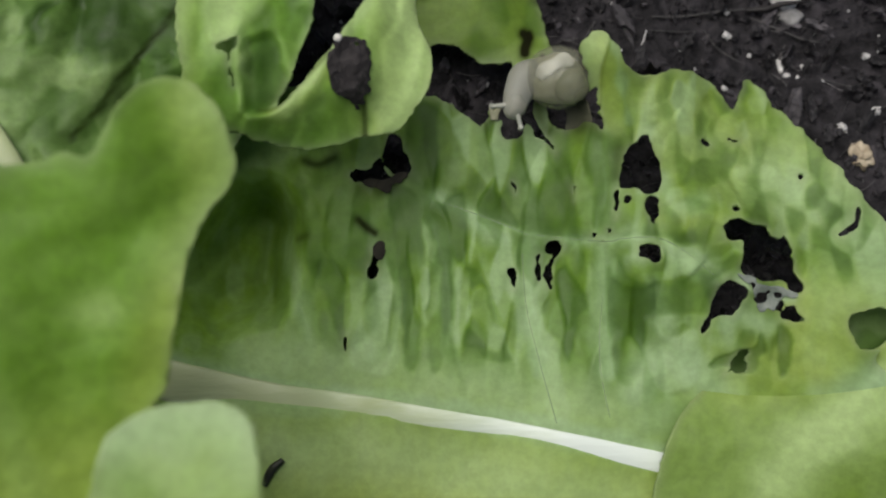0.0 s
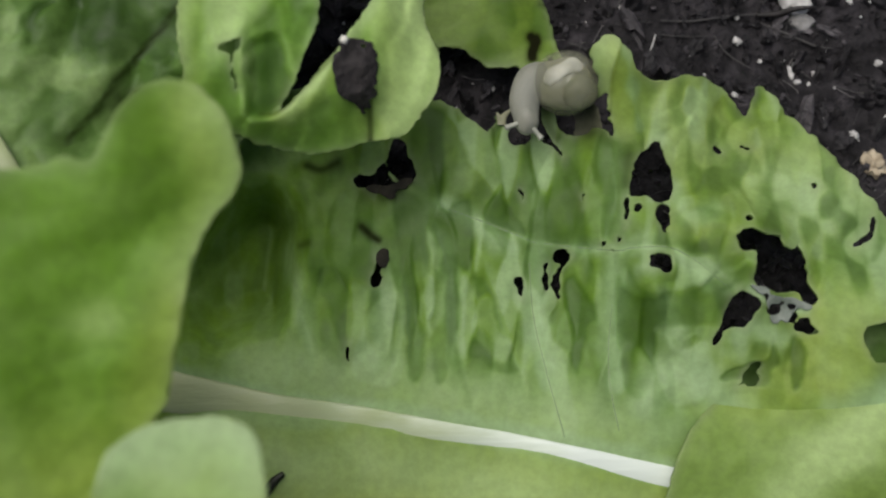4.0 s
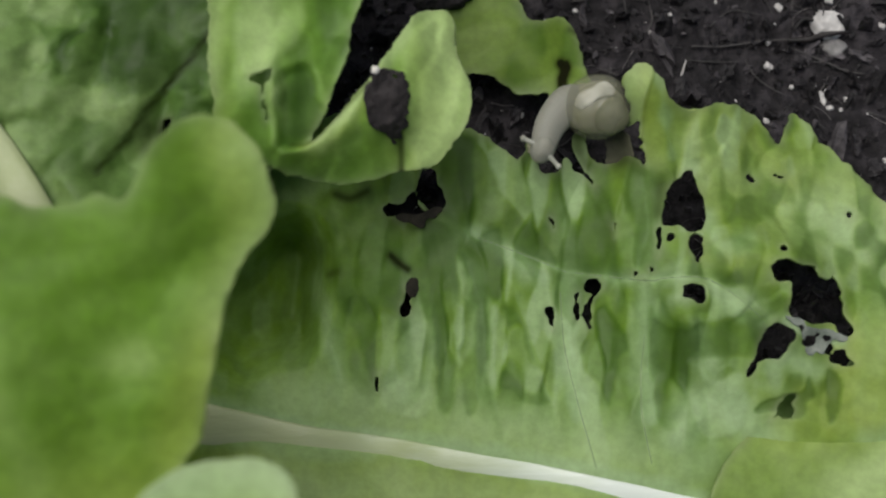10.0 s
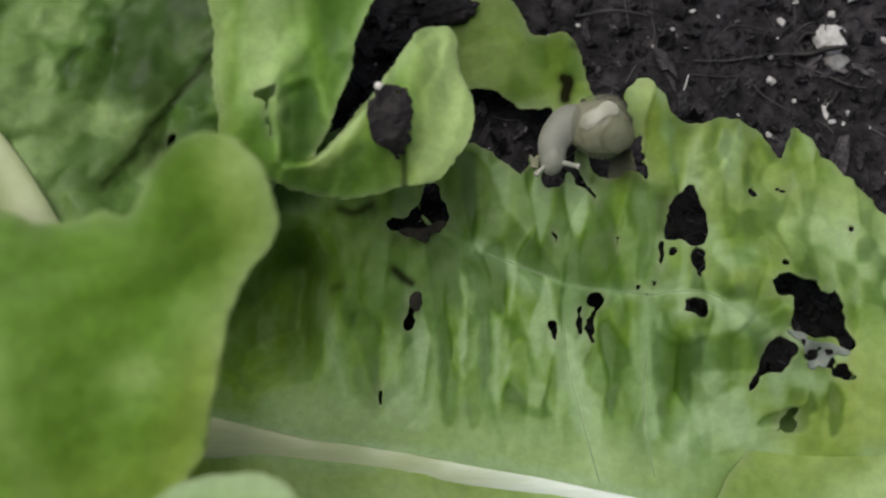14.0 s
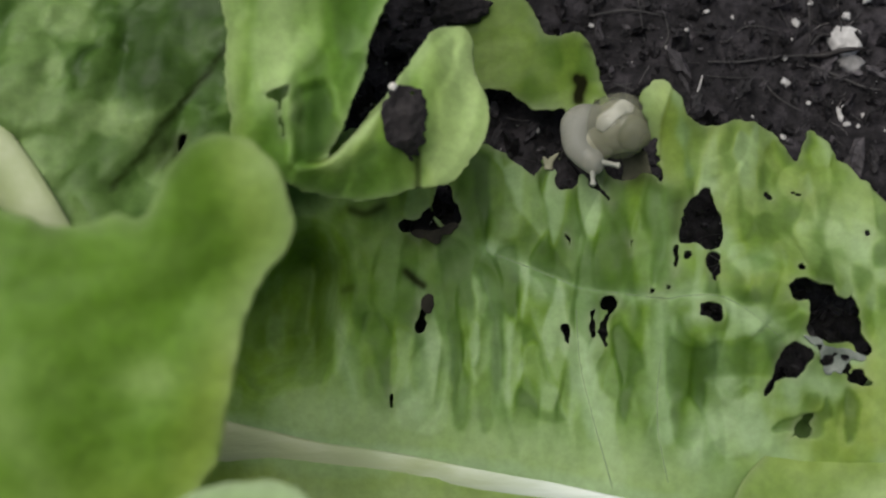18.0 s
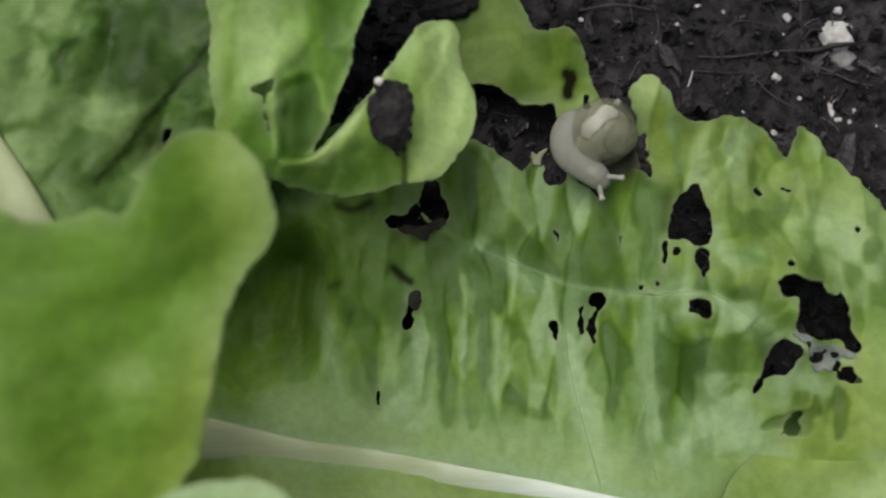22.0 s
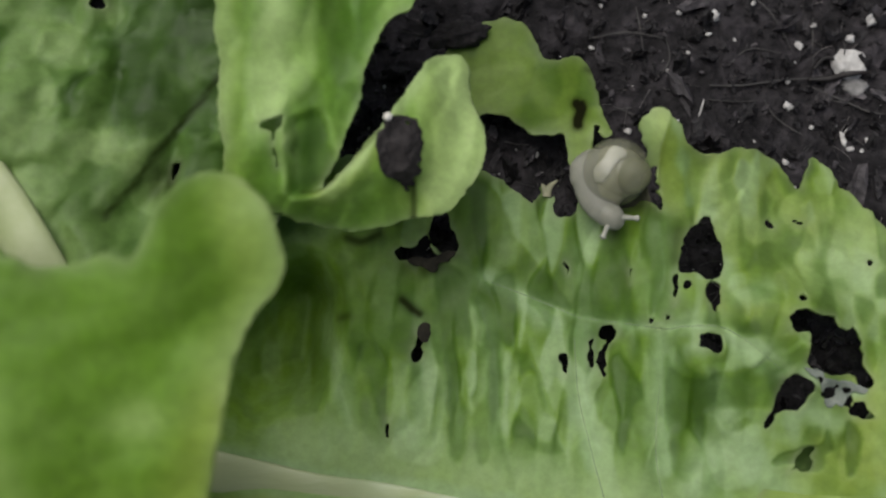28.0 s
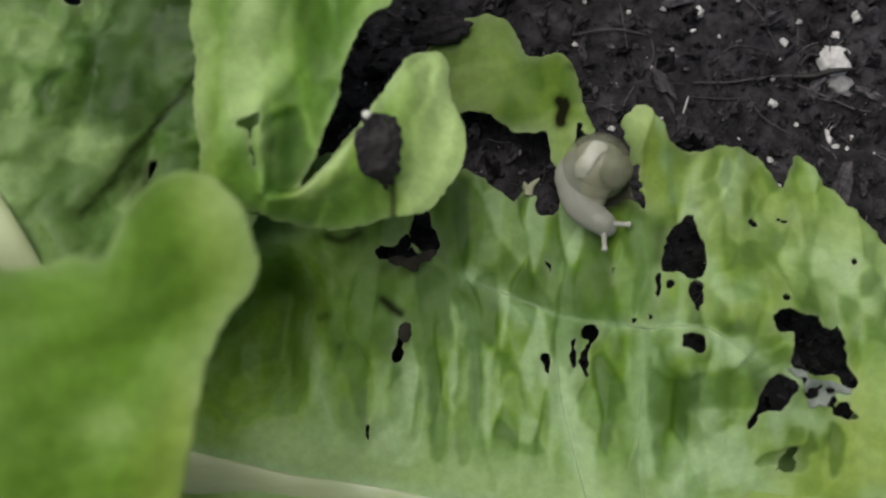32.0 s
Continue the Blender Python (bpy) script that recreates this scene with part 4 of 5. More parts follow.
fold_wave = wavy(fold_height, 0.7, 0.15, 0.31)


def fold_relief(X, Y):
    return fold_wave(X, Y) + fold_facets(X, Y)[0] + 0.5 * fold_panels(X, Y)



near_relief = wavy(near_height, 0.5, 0.12, 0.42)
back_wave = wavy(back_height, 0.9, 0.3, 0.53)


def back_relief(X, Y):
    return back_wave(X, Y) + back_facets(X, Y)[0] + 1.8 * np.sqrt(ripple(X, Y, 0.57, 7, 0.2, 0.55) ** 2 + 0.02)



far_relief = wavy(far_height, 0.6, 0.2, 0.64)


def turned_relief(X, Y):
    """The lobe rises from the blade towards its turned-up border over the midrib."""
    return main_relief(X, Y) - 1.1 + 4.2 * ease((-11.5 - Y) / 12) + 0.8 * ripple(X, Y, 0.71, 6, 0.1, 0.32)


lobe_relief = wavy(lobe_height, 0.5, 0.1, 0.75)
under_relief = wavy(under_height, 0.6, 0.3, 0.86)


def along(path, height, lift):
    p = np.array(path, float)
    return [(x, y, z + lift) for (x, y), z in zip(p, height(p[:, 0], p[:, 1]))]


def build_lettuce():
    # pale strokes; the one below the midrib makes up in colour for lost light
    wide = [([(x, y + 1.2) for x, y in MIDRIB], 2.0, 0.85), ([(x, y - 0.6) for x, y in MIDRIB[:4]], 1.6, 0.5), (VEINS[4], 0.55, 0.9), (VEINS[5][:4], 0.55, 0.9), ([(19.8, 25), (20.6, 20), (21.8, 15)], 0.5, 0.6), ([(33.5, -3.4), (36, -4.8), (40, -5.6)], 0.6, 1.0), ([(23, 6.7), (25, 6.1)], 0.4, 1.0), ([(37, -25), (43.8, -18.8), (51, -14)], 3.0, 1.0), ([(-19, -23), (-6, -24), (8, -27), (20, -30)], 4.5, 0.45), ([(39, 8), (47, 4), (50, -2)], 5.0, 0.6), ([(25, 16), (34, 10), (42, 8)], 4.0, 0.3)] + [(v, 1.3, 0.45) for v in VEINS] + [([(10.4, 0.9), (10.7, -6.5), (11, -14.5)], 1.3, 0.85), ([(18.7, 0.1), (18.9, -6.2), (19.1, -14.2)], 1.3, 0.85), ([(-1, 6.4), (3.6, 3.8), (7.5, 1.1)], 1.3, 0.8), ([(-7.7, -4.3), (-8, -9.4), (-8.6, -13)], 1.7, 0.6), ([(21.5, -1), (26, 0.2), (29, -3)], 1.0, 0.6), ([(25.5, 8), (27, 5), (30, 6)], 1.2, 0.6), ([(22, -17), (26, -12.5), (31, -16)], 3.0, 0.75), ([(25.6, -8.5), (27.1, -12)], 1.3, 0.6), ([(32, -8.6), (34, -7.6), (37, -9)], 1.3, 0.6), ([(31.1, -10.5), (33, -11)], 1.0, 0.4)] + [([(-22, -14), (-6, -15), (8, -17), (24, -19.5)], 4.5, 0.5)]
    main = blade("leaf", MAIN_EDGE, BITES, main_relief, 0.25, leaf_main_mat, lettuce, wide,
                 # stains; the last two strokes paint the shell's shade into the leaf colour
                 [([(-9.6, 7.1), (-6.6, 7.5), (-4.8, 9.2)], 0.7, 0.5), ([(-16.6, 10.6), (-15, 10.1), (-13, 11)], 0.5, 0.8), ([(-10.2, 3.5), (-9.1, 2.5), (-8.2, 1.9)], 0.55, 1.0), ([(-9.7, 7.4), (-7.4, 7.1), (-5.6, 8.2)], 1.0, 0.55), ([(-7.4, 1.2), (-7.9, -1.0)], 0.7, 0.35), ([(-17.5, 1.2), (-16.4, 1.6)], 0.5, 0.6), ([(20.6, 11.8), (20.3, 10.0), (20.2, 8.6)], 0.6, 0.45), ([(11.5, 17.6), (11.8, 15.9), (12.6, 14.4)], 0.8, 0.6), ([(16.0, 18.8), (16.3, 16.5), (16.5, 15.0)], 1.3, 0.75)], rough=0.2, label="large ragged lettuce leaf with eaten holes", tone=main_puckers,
                 # yellow-green parts; the bottom strip is also brightened in colour against the lobe's shadow
                 ripe_lit=[([(-25, -24), (0, -27), (22, -31)], 7.5, 1.3), ([(-22, -14), (-6, -16), (8, -18), (20, -20)], 3.5, 0.5), ([(34, -15), (42, -12), (46, -6)], 5.0, 0.7), ([(18.0, 25), (19.0, 20), (19.8, 15)], 2.2, 1.1), ([(24, 18), (32, 12), (44, 8)], 7.0, 0.75), ([(26, 4), (31, 3)], 2.5, 0.5), ([(27, -13), (36, -11)], 2.5, 0.4), ([(40, -4), (40.5, -9), (39.5, -13), (43, -14)], 2.4, 0.9), ([(28, -16.5), (35, -15.5), (40, -14)], 1.6, 0.35)],
                 # deep green that also paints the shade in the pocket, below fold and snail
                 lush_shade=[([(-20, 1), (-12, 4), (-6, 7)], 4.0, 0.4), ([(-27.5, -2), (-25, -6), (-21.5, -4)], 3.5, 0.6), ([(-22, 4.7), (-18, 4), (-15, 5)], 3.0, 0.5), ([(0.3, 9), (5.6, 7.2), (9.2, 4.6)], 1.9, 0.4), ([(8, 6), (15, 9), (18, 14)], 2.5, 0.25), ([(11, 13), (18, 14)], 2.0, 0.4)])
    part("midrib", tube(along(spline(MIDRIB + [(33.5, -26.4)], False, 4), MAIN_BASE, -0.12), [2.7, 2.4, 2.0, 1.6, 1.2, 1.05, 1.15, 1.3, 1.2], 24, 0.22, 3), rib_mat, main, "thick white midrib")
    for v in (VEINS[0][:4], VEINS[1][:3], VEINS[4], VEINS[5]):
        part("vein", tube(along(spline(v, False, 14), main_relief, 0.02), [0.05, 0.075, 0.07, 0.05], 8, 0.5, 1), vein_mat, main)
    blade("frayed_skin", [(33.3, -2.9), (35, -3.1), (35.7, -3.9), (37.3, -4.3), (38.9, -4.3), (40.2, -5.1), (39.6, -5.7), (38.9, -5.5), (38.3, -6), (37.7, -7.0), (37, -6.6), (36.2, -7.0), (35.5, -6), (35.2, -4.9), (34.5, -3.9)],
          [[(35.7, -5.2), (36.6, -5.1), (37.1, -5.6), (36.7, -6.2), (36.0, -6)], [(37.6, -4.9), (38.5, -4.9), (38.4, -5.5), (37.8, -5.7)], [(36.9, -4.6), (37.3, -4.6), (37.3, -5.0), (36.9, -5.0)], [(34.9, -3.9), (35.3, -3.9), (35.2, -4.4), (34.9, -4.3)]], lambda X, Y: main_relief(X, Y) + 0.25 + 0.25 * ripple(X, Y, 0.44, 6, 0.8, 2.4), 0.14, frayed_mat, main, rough=0.2, thick=0.12, label="pale frayed skin left between two holes")
    part("frayed_tip", tube(along([(6.2, 15.6), (6.3, 16.3), (6.7, 16.9), (7.4, 17.5)], main_relief, 0.4), [0.55, 0.5, 0.32, 0.08], 9, 0.4), shred_mat, main, "pale curled shred at the leaf edge")
    part("frayed_tip", tube(along([(6.2, 15.8), (5.9, 16.6), (5.6, 17.1)], main_relief, 0.4), [0.5, 0.32, 0.08], 9, 0.4), shred_mat, main, "pale curled shred at the leaf edge")
    blade("dry_film", [(-9.6, 8.1), (-8.2, 8.4), (-6.6, 8.4), (-5.6, 9.0), (-4.2, 9.3), (-4.8, 8.1), (-5.9, 7.6), (-6.6, 6.8), (-7.6, 7.2), (-8.8, 7.4)], [], lambda X, Y: main_relief(X, Y) + 0.4 + 0.1 * ripple(X, Y, 0.47, 6, 0.8, 2.4), 0.16, film_mat, main, rough=0.15, thick=0.1, label="thin brown dried film at the edge of a torn hole")
    blade("dry_film", [(-8.4, 0.2), (-7.4, 0.9), (-6.9, 0.3), (-7.2, -1.2), (-8.0, -1.3)], [], lambda X, Y: main_relief(X, Y) + 0.1, 0.16, film_mat, main, rough=0.15, thick=0.1, label="thin brown dried film beside a bitten hole")
    blade("dry_film", [(14.9, 17.9), (17.0, 17.9), (17.5, 16.5), (17.4, 14.6), (16.2, 13.9), (15.1, 14.2), (15.0, 16.0)], [], lambda X, Y: main_relief(X, Y) - 0.3 + 0.1 * ripple(X, Y, 0.49, 6, 0.8, 2.4), 0.16, limp_mat, main, rough=0.15, thick=0.1, label="limp grey-brown skin left across a bitten hole")
    blade("leaf", FOLD_EDGE, [SLIT], fold_relief, 0.3, leaf_fold_mat, lettuce,
                 # pale bands; the right lobe is paled where it turns up to the light
                 [([(-22.8, 40), (-22.6, 32), (-22.8, 26), (-23.4, 22)], 1.9, 0.85), ([(-20.8, 22), (-20.4, 17)], 0.55, 0.8), ([(-17.5, 15.8), (-12, 21), (-7, 29)], 0.9, 0.75), ([(-5.5, 29), (-3, 22), (-5, 15)], 3.4, 0.85), ([(-27.6, 38), (-27.4, 20)], 1.0, 0.5)],
                 [([(-9.2, 22), (-8.8, 17), (-8.7, 12.6)], 0.33, 0.85), ([(-20, 14.9), (-18, 15.3), (-15.3, 18), (-12, 21.4)], 0.28, 0.55)], label="curled upright lettuce leaf with a brown streak", rough=0.14, tone=fold_puckers,
                 ripe_lit=[([(-4, 27), (-3, 20), (-6, 15)], 4.5, 0.9), ([(-18, 15), (-12, 20)], 1.5, 0.6), ([(-28, 37), (-27.5, 15)], 2.5, 0.4)],
          # deep green bands, with the shade of inner pocket and lower front painted in
          lush_shade=[([(-17.8, 38), (-17.4, 32.4), (-16.4, 27)], 1.0, 0.8), ([(-19.5, 25), (-19, 20.7), (-19.3, 16.8)], 1.3, 1.0), ([(-24, 13), (-17, 12), (-10.5, 12.8)], 2.0, 0.6), ([(-11, 16), (-9.5, 14)], 1.6, 0.4)])
    # first pale stroke: highlight of the curled right edge, put into the colour
    blade("leaf", NEAR_EDGE, [], near_relief, 0.7, leaf_near_mat, lettuce, [([(-21, 13), (-18.9, 9), (-20, 5), (-22.5, 0)], 2.2, 0.95), ([(-31, -5.5), (-30, -5.5)], 2.0, 0.7), ([(-49, 3), (-40, -10), (-35, -24)], 1.5, 0.4)], label="broad outer lettuce leaf arching over the others",
          ripe_lit=[([(-22, 13), (-20, 5), (-24, -6), (-27, -14)], 3.0, 0.8), ([(-31, -20), (-40, -23), (-50, -26)], 6.5, 0.9)])
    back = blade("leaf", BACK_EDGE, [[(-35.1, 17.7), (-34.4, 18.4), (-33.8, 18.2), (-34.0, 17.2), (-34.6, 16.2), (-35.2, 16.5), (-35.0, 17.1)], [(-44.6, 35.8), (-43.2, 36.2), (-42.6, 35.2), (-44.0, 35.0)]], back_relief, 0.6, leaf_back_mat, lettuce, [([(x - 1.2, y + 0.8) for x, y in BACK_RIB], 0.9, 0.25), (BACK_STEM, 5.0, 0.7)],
                 # deep green: the rib line, and painted shade next to the curled leaf
                 [([(-34.8, 17.6), (-35.4, 15.6)], 0.9, 0.7), ([(-36.4, 17.0), (-36.6, 15.2)], 1.3, 0.55), ([(-35.3, 17.0), (-35.6, 15.4)], 0.8, 0.6), (BACK_RIB, 0.34, 0.7), ([(x - 0.5, y + 0.4) for x, y in BACK_RIB[2:]], 0.8, 0.3)], lush_shade=[(BACK_RIB, 0.4, 0.9), ([(-31, 36), (-34.5, 30), (-37.5, 25.5)], 4.4, 0.75)], label="crinkled inner lettuce leaf in shade", tone=back_facets)
    part("midrib", tube(along(BACK_STEM, back_relief, 0.3), [3.0, 2.9, 2.8, 2.6, 2.0], 16, 0.35), stalk_mat, back, "thick pale leaf stalk")
    blade("leaf", FAR_EDGE, [], far_relief, 0.35, leaf_far_mat, lettuce, [([(0, 36), (6, 28), (11, 21)], 1.2, 0.4)],
          [([(10.2, 27.2), (10.7, 26.4), (10.3, 25.2), (10.3, 24.6)], 0.75, 1.4), ([(10.9, 27.3), (11.1, 26.7)], 0.5, 1.3), ([(11.4, 31.6), (11.9, 31.2)], 0.3, 0.6)], rough=0.18, label="small young lettuce leaf with a brown smear above the soil")
    blade("leaf_lobe", TURNED_EDGE, [], turned_relief, 0.5, leaf_turned_mat, main, [([(37.5, -26), (44.5, -19.4), (52, -14)], 3.0, 1.15)], label="smooth olive-green lobe of the leaf turned up over the midrib",
          ripe_lit=[([(34, -14.5), (39, -13.5), (44, -12), (50, -9)], 3.5, 0.75)])
    blade("leaf", LOBE_EDGE, [], lobe_relief, 0.6, pale_mat, lettuce, [([(-27, -14), (-20, -12), (-15, -14)], 4.2, 1.0)], label="pale rounded lobe of an outer lettuce leaf")
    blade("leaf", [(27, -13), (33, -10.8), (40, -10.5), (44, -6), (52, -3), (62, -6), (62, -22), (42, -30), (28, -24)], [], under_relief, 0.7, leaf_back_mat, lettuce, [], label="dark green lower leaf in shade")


build_lettuce()

# ---- on the soil ----
def build_soil_things():
    rng = random.Random(9)
    for x, y, s in ((28.2, 39.3, 0.9), (36.5, 20.7, 0.5), (37.3, 38.5, 0.6), (39.3, 36.1, 0.55), (37.3, 28, 0.65), (37.6, 31.4, 0.45), (48.7, 39.4, 0.9), (51.3, 15.5, 0.65), (55.2, 25, 0.6), (55.9, 17.6, 0.7), (41.4, 38.9, 0.4), (12.9, 35.5, 0.4), (19.7, 39.8, 0.4), (24, 39.8, 0.35), (24.9, 34.5, 0.3), (14.2, 41.3, 0.35), (22.3, 32.2, 0.3), (33.9, 41.9, 0.4), (31, 36.5, 0.22), (26.2, 42, 0.25), (44, 43, 0.5), (52, 33, 0.4), (40.2, 25.4, 0.3), (46.4, 22.6, 0.3), (17.1, 24.3, 0.5)):
        ob = part("perlite_grain", lump((s * 0.75, s * rng.uniform(0.6, 1.1), s * 0.6), x + y, 3, 0.75, 1.8), perlite_mat)
        ob.matrix_world = Matrix.Translation(on_soil(x, y) + Vector((0, 0, s * 0.5 * MM))) @ pose(0, 0, 0, 0, 0, rng.uniform(0, 360))
        tagged(ob, "small white perlite grain on dark soil", "perlite", "perlite grains")
    # the large flake of perlite, in two lobes crossed by a root
    ob = part("perlite_chunk", lump((2.2, 2.1, 1.2), 6.0, 4, 0.2, 1.4), perlite_mat)
    ob.matrix_world = Matrix.Translation(on_soil(45.2, 33.3) + Vector((0, 0, 0.6 * MM))) @ pose(0, 0, 0, 0, 0, -12)
    tagged(ob, "large broken white chunk of perlite on the soil", "perlite", "perlite grains")
    ob = part("perlite_grain", lump((0.6, 0.55, 0.6), 7.0, 3, 0.4, 1.4), perlite_mat)
    ob.matrix_world = Matrix.Translation(on_soil(45.7, 36.8) + Vector((0, 0, 0.4 * MM)))
    tagged(ob, "white perlite knob beside the large chunk", "perlite", "perlite grains")
    ob = part("perlite_chunk", lump((1.5, 1.5, 0.8), 8.0, 3, 0.4, 1.4), fibre_pale_mat)
    ob.matrix_world = Matrix.Translation(on_soil(45.8, 30.9) + Vector((0, 0, 0.2 * MM)))
    tagged(ob, "dirty grey perlite chunk half sunk in the soil", "perlite", "perlite grains")
    for k, (x, y, sx, sy, turn) in enumerate(((45.2, 25.3, 0.85, 0.35, 25), (44.3, 24.2, 0.4, 1.0, 8), (44.9, 22.8, 0.55, 0.35, 10), (47.1, 23.8, 0.25, 0.6, 15), (43.4, 25.8, 0.3, 0.3, 0))):
        ob = part("perlite_flake", lump((sx, sy, 0.3), 11.0 + k, 2, 0.5, 1.6), perlite_mat)
        ob.matrix_world = Matrix.Translation(on_soil(x, y) + Vector((0, 0, 0.25 * MM))) @ pose(0, 0, 0, 0, 0, turn)
        tagged(ob, "thin white perlite flake on dark soil", "perlite", "perlite grains")
    ob = part("seed_husk", lump((1.25, 1.6, 0.8), 21.0, 4, 0.6, 1.7), husk_mat)
    ob.matrix_world = Matrix.Translation(on_soil(53.4, 11.8) + Vector((0, 0, 0.5 * MM))) @ pose(0, 0, 0, 0, 0, 20)
    tagged(ob, "tan cracked seed husk lying on the soil", "husk")
    fibres = ([(27.4, 30.1), (31.7, 30.5), (36.7, 31.4), (41.0, 31.8)], [(34.4, 28.8), (36.0, 26.5), (38.9, 24.1)], [(40.2, 30.9), (44.3, 28.9), (47.4, 27.4), (49.7, 27.0)], [(18.6, 40.9), (19, 37.5), (19.5, 32.9)],
              [(12.4, 36.6), (17.4, 37.1), (22.1, 36.4)], [(25.5, 24.9), (26.0, 26.4), (26.6, 28.3)], [(15.4, 27.7), (18.5, 25.9)], [(33, 43), (36, 40), (38.5, 35)], [(41.3, 40), (41.2, 36.7), (40.9, 33.3)], [(44.7, 36.7), (44.3, 34.8), (44.3, 32.2)], [(49, 22), (53, 21), (57, 22.5)], [(30, 33), (33, 35.5), (37, 35)],
              [(40.0, 31.4), (42.5, 31.3), (44.5, 31.4), (47.2, 31.6)], [(40.6, 32.4), (42.0, 33.9), (43.6, 33.5), (44.4, 31.8)], [(27, 28.4), (30.5, 28.3), (33.5, 28.6)], [(20.5, 30.5), (22.5, 33.5), (22, 37)])
    for k, path in enumerate(fibres):
        pts = [on_soil(x, y) for x, y in path]
        thick = 0.45 if k == 12 else 0.3 if k == 13 else 0.16 if k in (0, 2, 4) else 0.17 if k == 5 else 0.1
        bm = tube([(p.x / MM, p.y / MM, p.z / MM + (2.1 if k == 9 and i == 1 else (2.2 if i > 1 else 1.2) if k == 12 else 1.6 if k == 13 else 0.5) + 0.2 * math.sin(k * 2.1 + i)) for i, p in enumerate(pts)], [thick * 0.6, thick, thick * 0.8, thick * 0.4], 7)
        ob = part("root_fibre", bm, perlite_mat if k == 5 else dark_root_mat if k in (12, 13) else fibre_mat)
        tagged(ob, "short white rootlet on the soil" if k == 5 else "thick dark brown root lying across a white chunk" if k in (12, 13) else "thin dry grey root fibre lying on the soil", "root", "root fibres")
    ob = part("soil_clod", lump((3.4, 1.6, 1.6), 31.0, 4, 0.4, 1.5), decay_mat)
    ob.matrix_world = BED @ pose(-4.2 * MM, 35.2 * MM, -9.0 * MM, 0, 0, 12)
    tagged(ob, "dark grey clod of soil against a young leaf", "soil clod")


build_soil_things()

# ---- on the leaves ----
def on_leaf(ob, x, y, height, lift, turn=0.0):
    z = float(height(np.array([x]), np.array([y]))[0])
    ob.matrix_world = BED @ pose(x * MM, y * MM, (z + lift) * MM, 0, 0, turn)
    return ob


scab = blade("decay_scab", SCAB_EDGE, [], lambda X, Y: fold_relief(X, Y) + 0.55 + 0.2 * ripple(X, Y, 0.9, 9, 0.8, 3.0), 0.16, decay_mat, None, rough=0.3, thick=0.3)
scab.matrix_world = BED
tagged(scab, "dark brown rotten crumb stuck on the curled leaf", "decayed crumb")
tagged(on_leaf(part("perlite_bead", lump((0.48, 0.46, 0.42), 43.0, 3, 0.12), bead_mat), -11.3, 22.7, fold_relief, 0.5), "tiny whitish bead on the leaf edge", "bead")
tagged(on_leaf(part("snail_dropping", tube([(-0.9, -1.5, 0.2), (-0.4, -0.3, 0.3), (0.2, 0.6, 0.3), (1.2, 1.4, 0.2)], [0.35, 0.5, 0.5, 0.3], 8), dropping_mat), -19.3, -25.3, main_relief, 0.2), "black curved snail dropping on the leaf", "snail dropping", "snail droppings")

# ---- snail ----
def shell_mesh():
    """A glassy rounded shell, its whorls parted by a shallow spiral groove, millimetres."""
    bm = bmesh.new()
    bmesh.ops.create_icosphere(bm, subdivisions=6, radius=1)
    for v in bm.verts:
        x, y, z = v.co
        rho, theta = max(math.hypot(x - 0.25, y + 0.2), 0.02), math.atan2(y + 0.2, x - 0.25)
        turn = math.log(rho) / math.log(3.4) + (theta + 2.3) / 6.2832
        off = abs(turn - round(turn))
        top = min(max((z + 0.1) / 0.5, 0), 1)
        dip = 0.02 * math.exp(-(off / 0.17) ** 2) * top * min(rho * 4, 1)
        fine_line = 0.002 * math.sin(theta * 46) * top * min(rho * 2, 1)
        v.co = v.co * (1 - dip + fine_line)
        v.co = Vector((v.co.x * 4.0, v.co.y * 3.8, v.co.z * 3.0)) * MM
    for f in bm.faces:
        f.smooth = True
    return bm


def stalk_mesh(length, thick):
    """A tentacle along +x with a knobbed tip."""
    return tube([(-0.4, 0, 0), (length * 0.3, 0, 0.05), (length * 0.75, 0, 0), (length * 0.9, 0, 0), (length, 0, 0), (length + thick * 0.7, 0, 0)],
                [thick * 1.3, thick, thick * 0.8, thick * 1.05, thick * 1.25, thick * 0.25], 12, 1.0, 4)


snail = tagged(new("snail"), "small glassy snail with olive shell and grey body", "snail")
shell = part("shell", shell_mesh(), shell_mat, snail, "glossy translucent olive-beige spiral shell")
part("inner_body", lump((3.3, 3.1, 1.9), 61.0, 4, 0.1), viscera_mat, snail, "olive flesh seen through the shell").location = (0, -0.1 * MM, -0.3 * MM)
part("inner_coil", lump((2.2, 2.1, 1.8), 62.0, 4, 0.08), coil_mat, snail, "dark olive coil seen through the shell").location = (1.4 * MM, -1.1 * MM, 0.5 * MM)
# pale band added under the shell, standing in for its sky highlight
part("shell_highlight", tube([(-2.3, -0.3, 1.3), (-1.7, 0.6, 1.75), (-0.5, 1.3, 1.95), (0.6, 1.8, 1.75), (1.7, 1.4, 1.6)], [0.5, 0.95, 0.75, 0.95, 0.35], 14, 0.3, 8), highlight_mat, snail, "whitish band under the shell in place of its highlight")
SEGMENTS = 26
segments = [part("body_segment", lump((1.25 * (2.3 - 0.9 * (k / (SEGMENTS - 1)) ** 1.4), 2.3 - 0.9 * (k / (SEGMENTS - 1)) ** 1.4, 1.6 - 0.55 * k / (SEGMENTS - 1)), 51.0, 4, 0.0), body_mat, snail) for k in range(SEGMENTS)]
mantle = part("mantle", lump((3.3, 2.7, 1.7), 52.0, 4, 0.05), viscera_mat, snail, "olive mantle spread below the shell")
head = part("head", lump((1.9, 1.42, 1.2), 54.0, 4, 0.05), body_mat, snail)
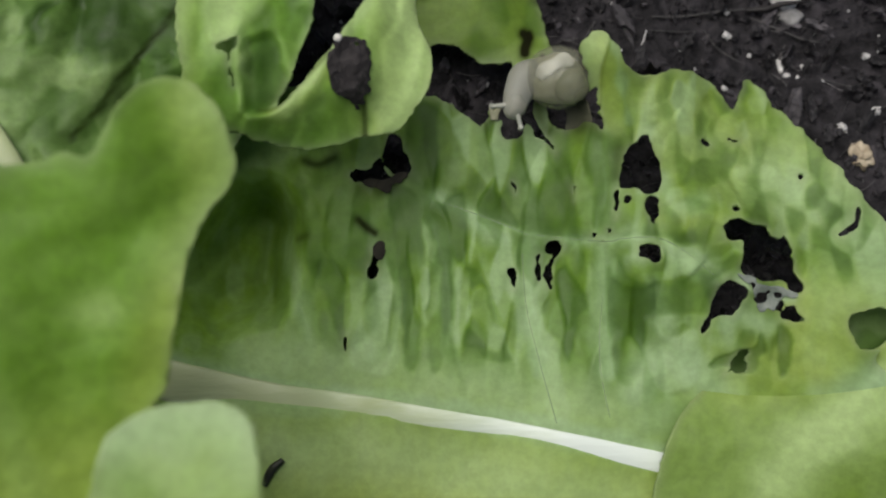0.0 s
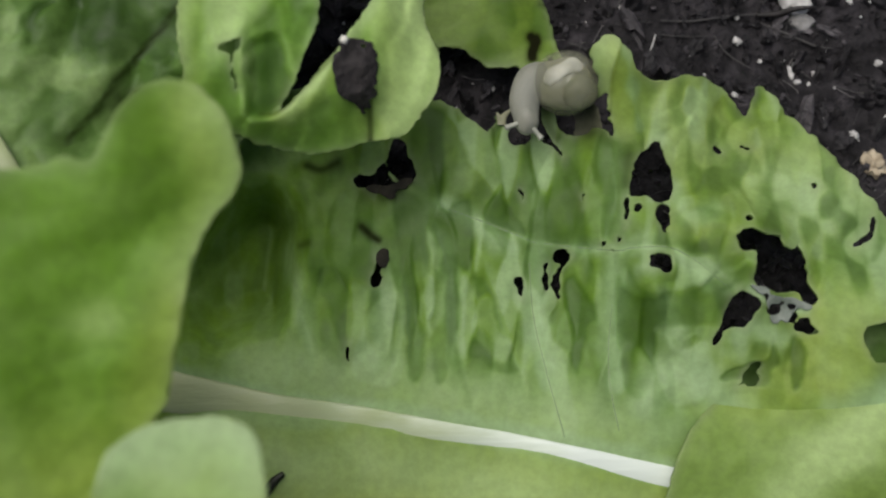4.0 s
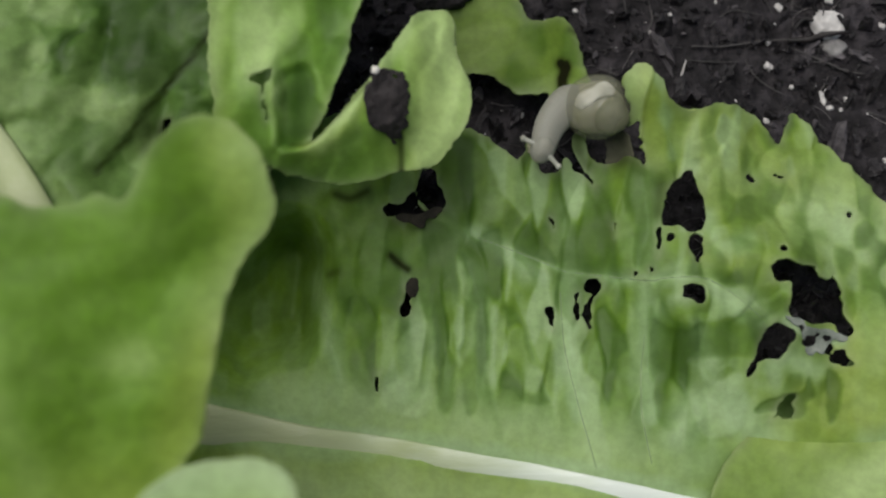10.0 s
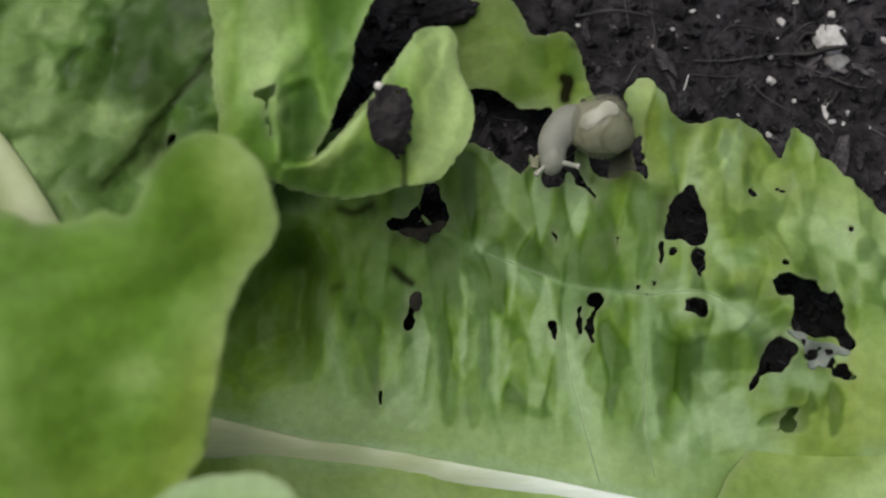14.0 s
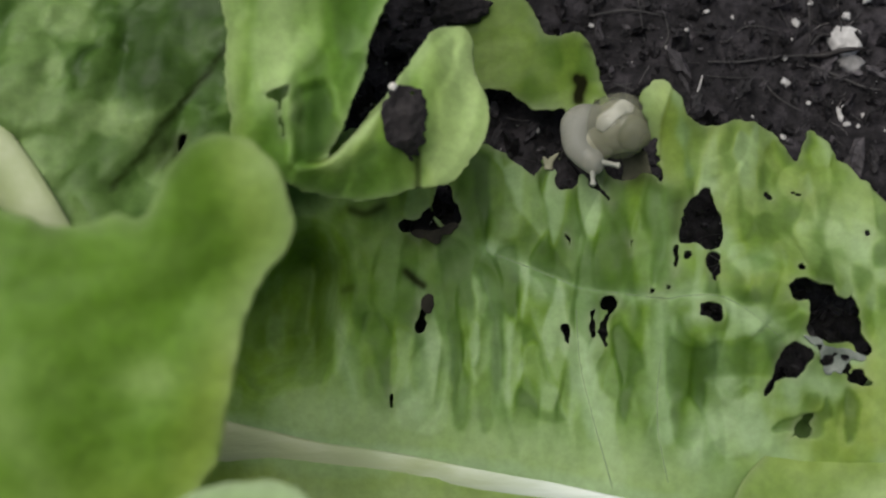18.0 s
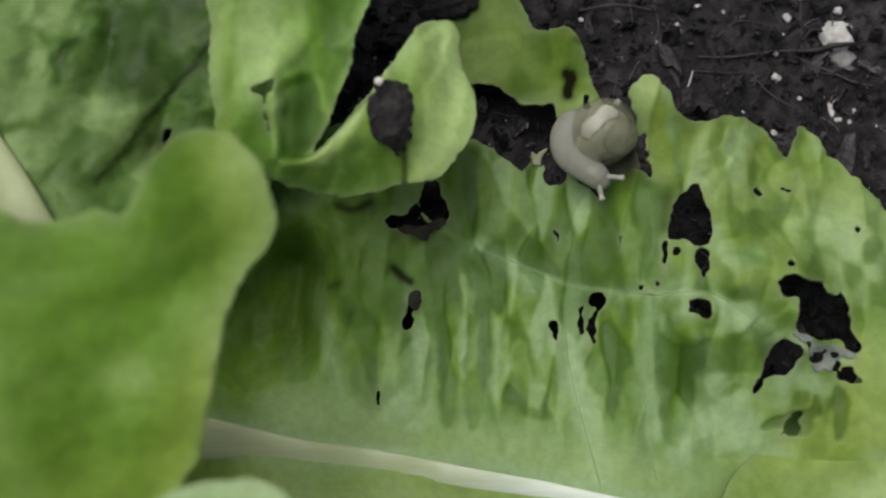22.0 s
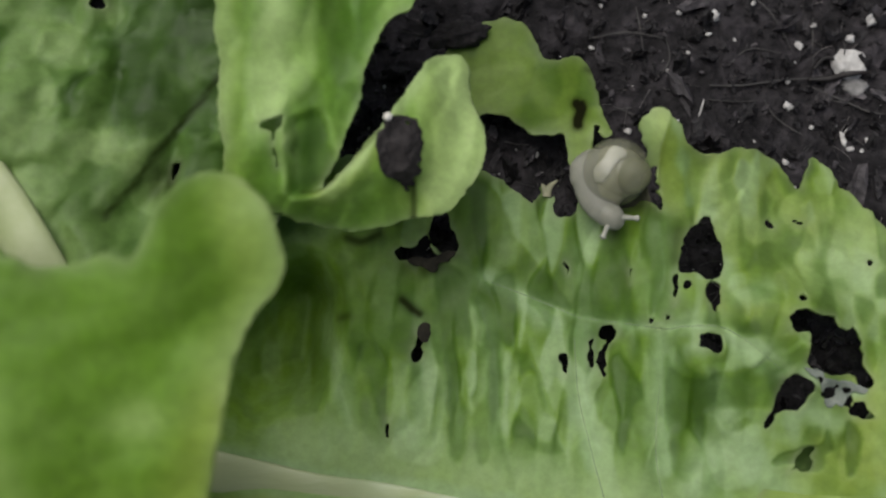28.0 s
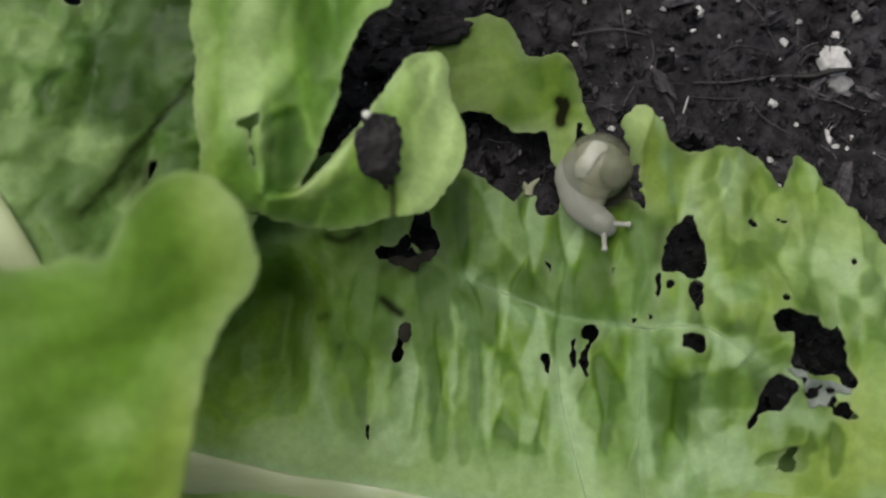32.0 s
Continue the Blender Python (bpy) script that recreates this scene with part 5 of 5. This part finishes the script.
stalk_a = part("tentacle", stalk_mesh(2.1, 0.33), tentacle_mat, snail)
stalk_b = part("tentacle", stalk_mesh(2.1, 0.33), tentacle_mat, snail)


def motions():
    # seconds, then places on the leaf in millimetres: shell, mantle, neck, head, tips of the two tentacles, and the shell's turn
    rows = [
        (0, (14.3, 20.0), (9.3, 20.9), (9.0, 18.6), (8.5, 17.0), (5.4, 16.8), (9.3, 13.9), 0),
        (3, (14.2, 19.9), (9.1, 20.8), (8.9, 18.2), (9.1, 16.2), (7.5, 15.9), (10.5, 14.6), 0),
        (6, (14.1, 20.1), (9.2, 21.7), (8.3, 18.4), (8.0, 15.5), (6.7, 14.5), (9.6, 13.0), 0),
        (9, (14.2, 20.4), (9.4, 21.7), (8.1, 18.7), (7.2, 15.8), (5.6, 16.5), (9.1, 13.6), 0),
        (13, (13.8, 20.3), (9.3, 21.5), (8.4, 18.6), (7.1, 16.4), (5.1, 17.0), (9.9, 14.5), 0),
        (14.5, (14.7, 20.0), (8.9, 21.0), (8.2, 18.4), (8.5, 16.1), (8.0, 14.5), (12.9, 15.6), 4),
        (16.5, (14.8, 20.2), (9.0, 21.4), (9.4, 18.9), (10.7, 16.7), (11.2, 14.0), (13.7, 15.9), 8),
        (19, (14.4, 20.5), (8.9, 21.1), (9.3, 17.9), (10.9, 16.0), (10.9, 13.5), (15.1, 15.5), 10),
        (21, (14.3, 19.7), (8.9, 20.3), (9.6, 17.1), (12.1, 14.9), (12.9, 12.0), (15.6, 14.7), 12),
        (23, (13.4, 19.3), (8.8, 19.9), (10.0, 16.5), (13.2, 13.7), (13.3, 11.9), (16.3, 13.1), 16),
        (25.5, (13.6, 19.0), (8.9, 19.0), (10.9, 15.2), (13.4, 13.4), (12.8, 11.5), (15.7, 11.1), 20),
        (27.5, (13.7, 18.6), (9.3, 18.9), (11.5, 15.1), (13.1, 13.3), (12.3, 11.7), (16.6, 12.9), 24),
        (30, (13.7, 18.9), (9.7, 18.6), (11.6, 15.5), (14.1, 13.3), (14.7, 9.6), (17.2, 13.4), 26),
        (32, (13.6, 19.0), (9.6, 18.3), (11.8, 14.6), (14.3, 12.4), (14.5, 9.0), (17.5, 12.3), 26),
    ]
    moves = {ob: [] for ob in (snail, *segments, mantle, head, stalk_a, stalk_b)}

    def lay(a, b, z, at):
        """Pose of a piece at `at`, its length from a to b."""
        return Matrix.Translation(Vector((at[0], at[1], z)) * MM) @ pose(0, 0, 0, 0, 0, math.degrees(math.atan2(b[1] - a[1], b[0] - a[0])))

    for t, s, m, n, h, p, q, turn in rows:
        m, w = (m[0] + (0.8 if t < 22 else 1.7), m[1] - 0.6), 0.5 if t < 16 else 0.6
        base = BED @ pose((s[0] + (-0.7 if t < 22 else 0.0)) * MM, (s[1] + (0.3 if t < 14 else 0.0 if t < 22 else -0.3)) * MM, -0.3 * MM, 0, 0, turn)
        moves[snail].append((t, base))
        back = base.inverted() @ BED
        line = spline([(0.45 * s[0] + 0.55 * m[0], 0.45 * s[1] + 0.55 * m[1]), m, n, h], False, 60)
        run = np.concatenate([[0], np.cumsum(np.hypot(*np.diff(line, axis=0).T))])
        for k, ob in enumerate(segments):
            i = min(int(np.searchsorted(run, run[-1] * k / (SEGMENTS - 1))), len(line) - 2)
            moves[ob].append((t, back @ lay(line[i], line[i + 1], -1.0 + 0.9 * k / (SEGMENTS - 1), line[i])))
        collar = m if t < 16 else n
        moves[mantle].append((t, back @ lay(s, collar, -0.9, ((1 - w) * s[0] + w * collar[0], (1 - w) * s[1] + w * collar[1]))))
        moves[head].append((t, back @ lay(n, h, -0.1, (0.9 * h[0] + 0.1 * n[0], 0.9 * h[1] + 0.1 * n[1]))))
        for ob, tip in ((stalk_a, p), (stalk_b, q)):
            root = (h[0] + 0.25 * (tip[0] - h[0]), h[1] + 0.25 * (tip[1] - h[1]))
            moves[ob].append((t, back @ lay(root, tip, 0.3, root)))
    for ob, keys in moves.items():
        walk(ob, keys)


motions()
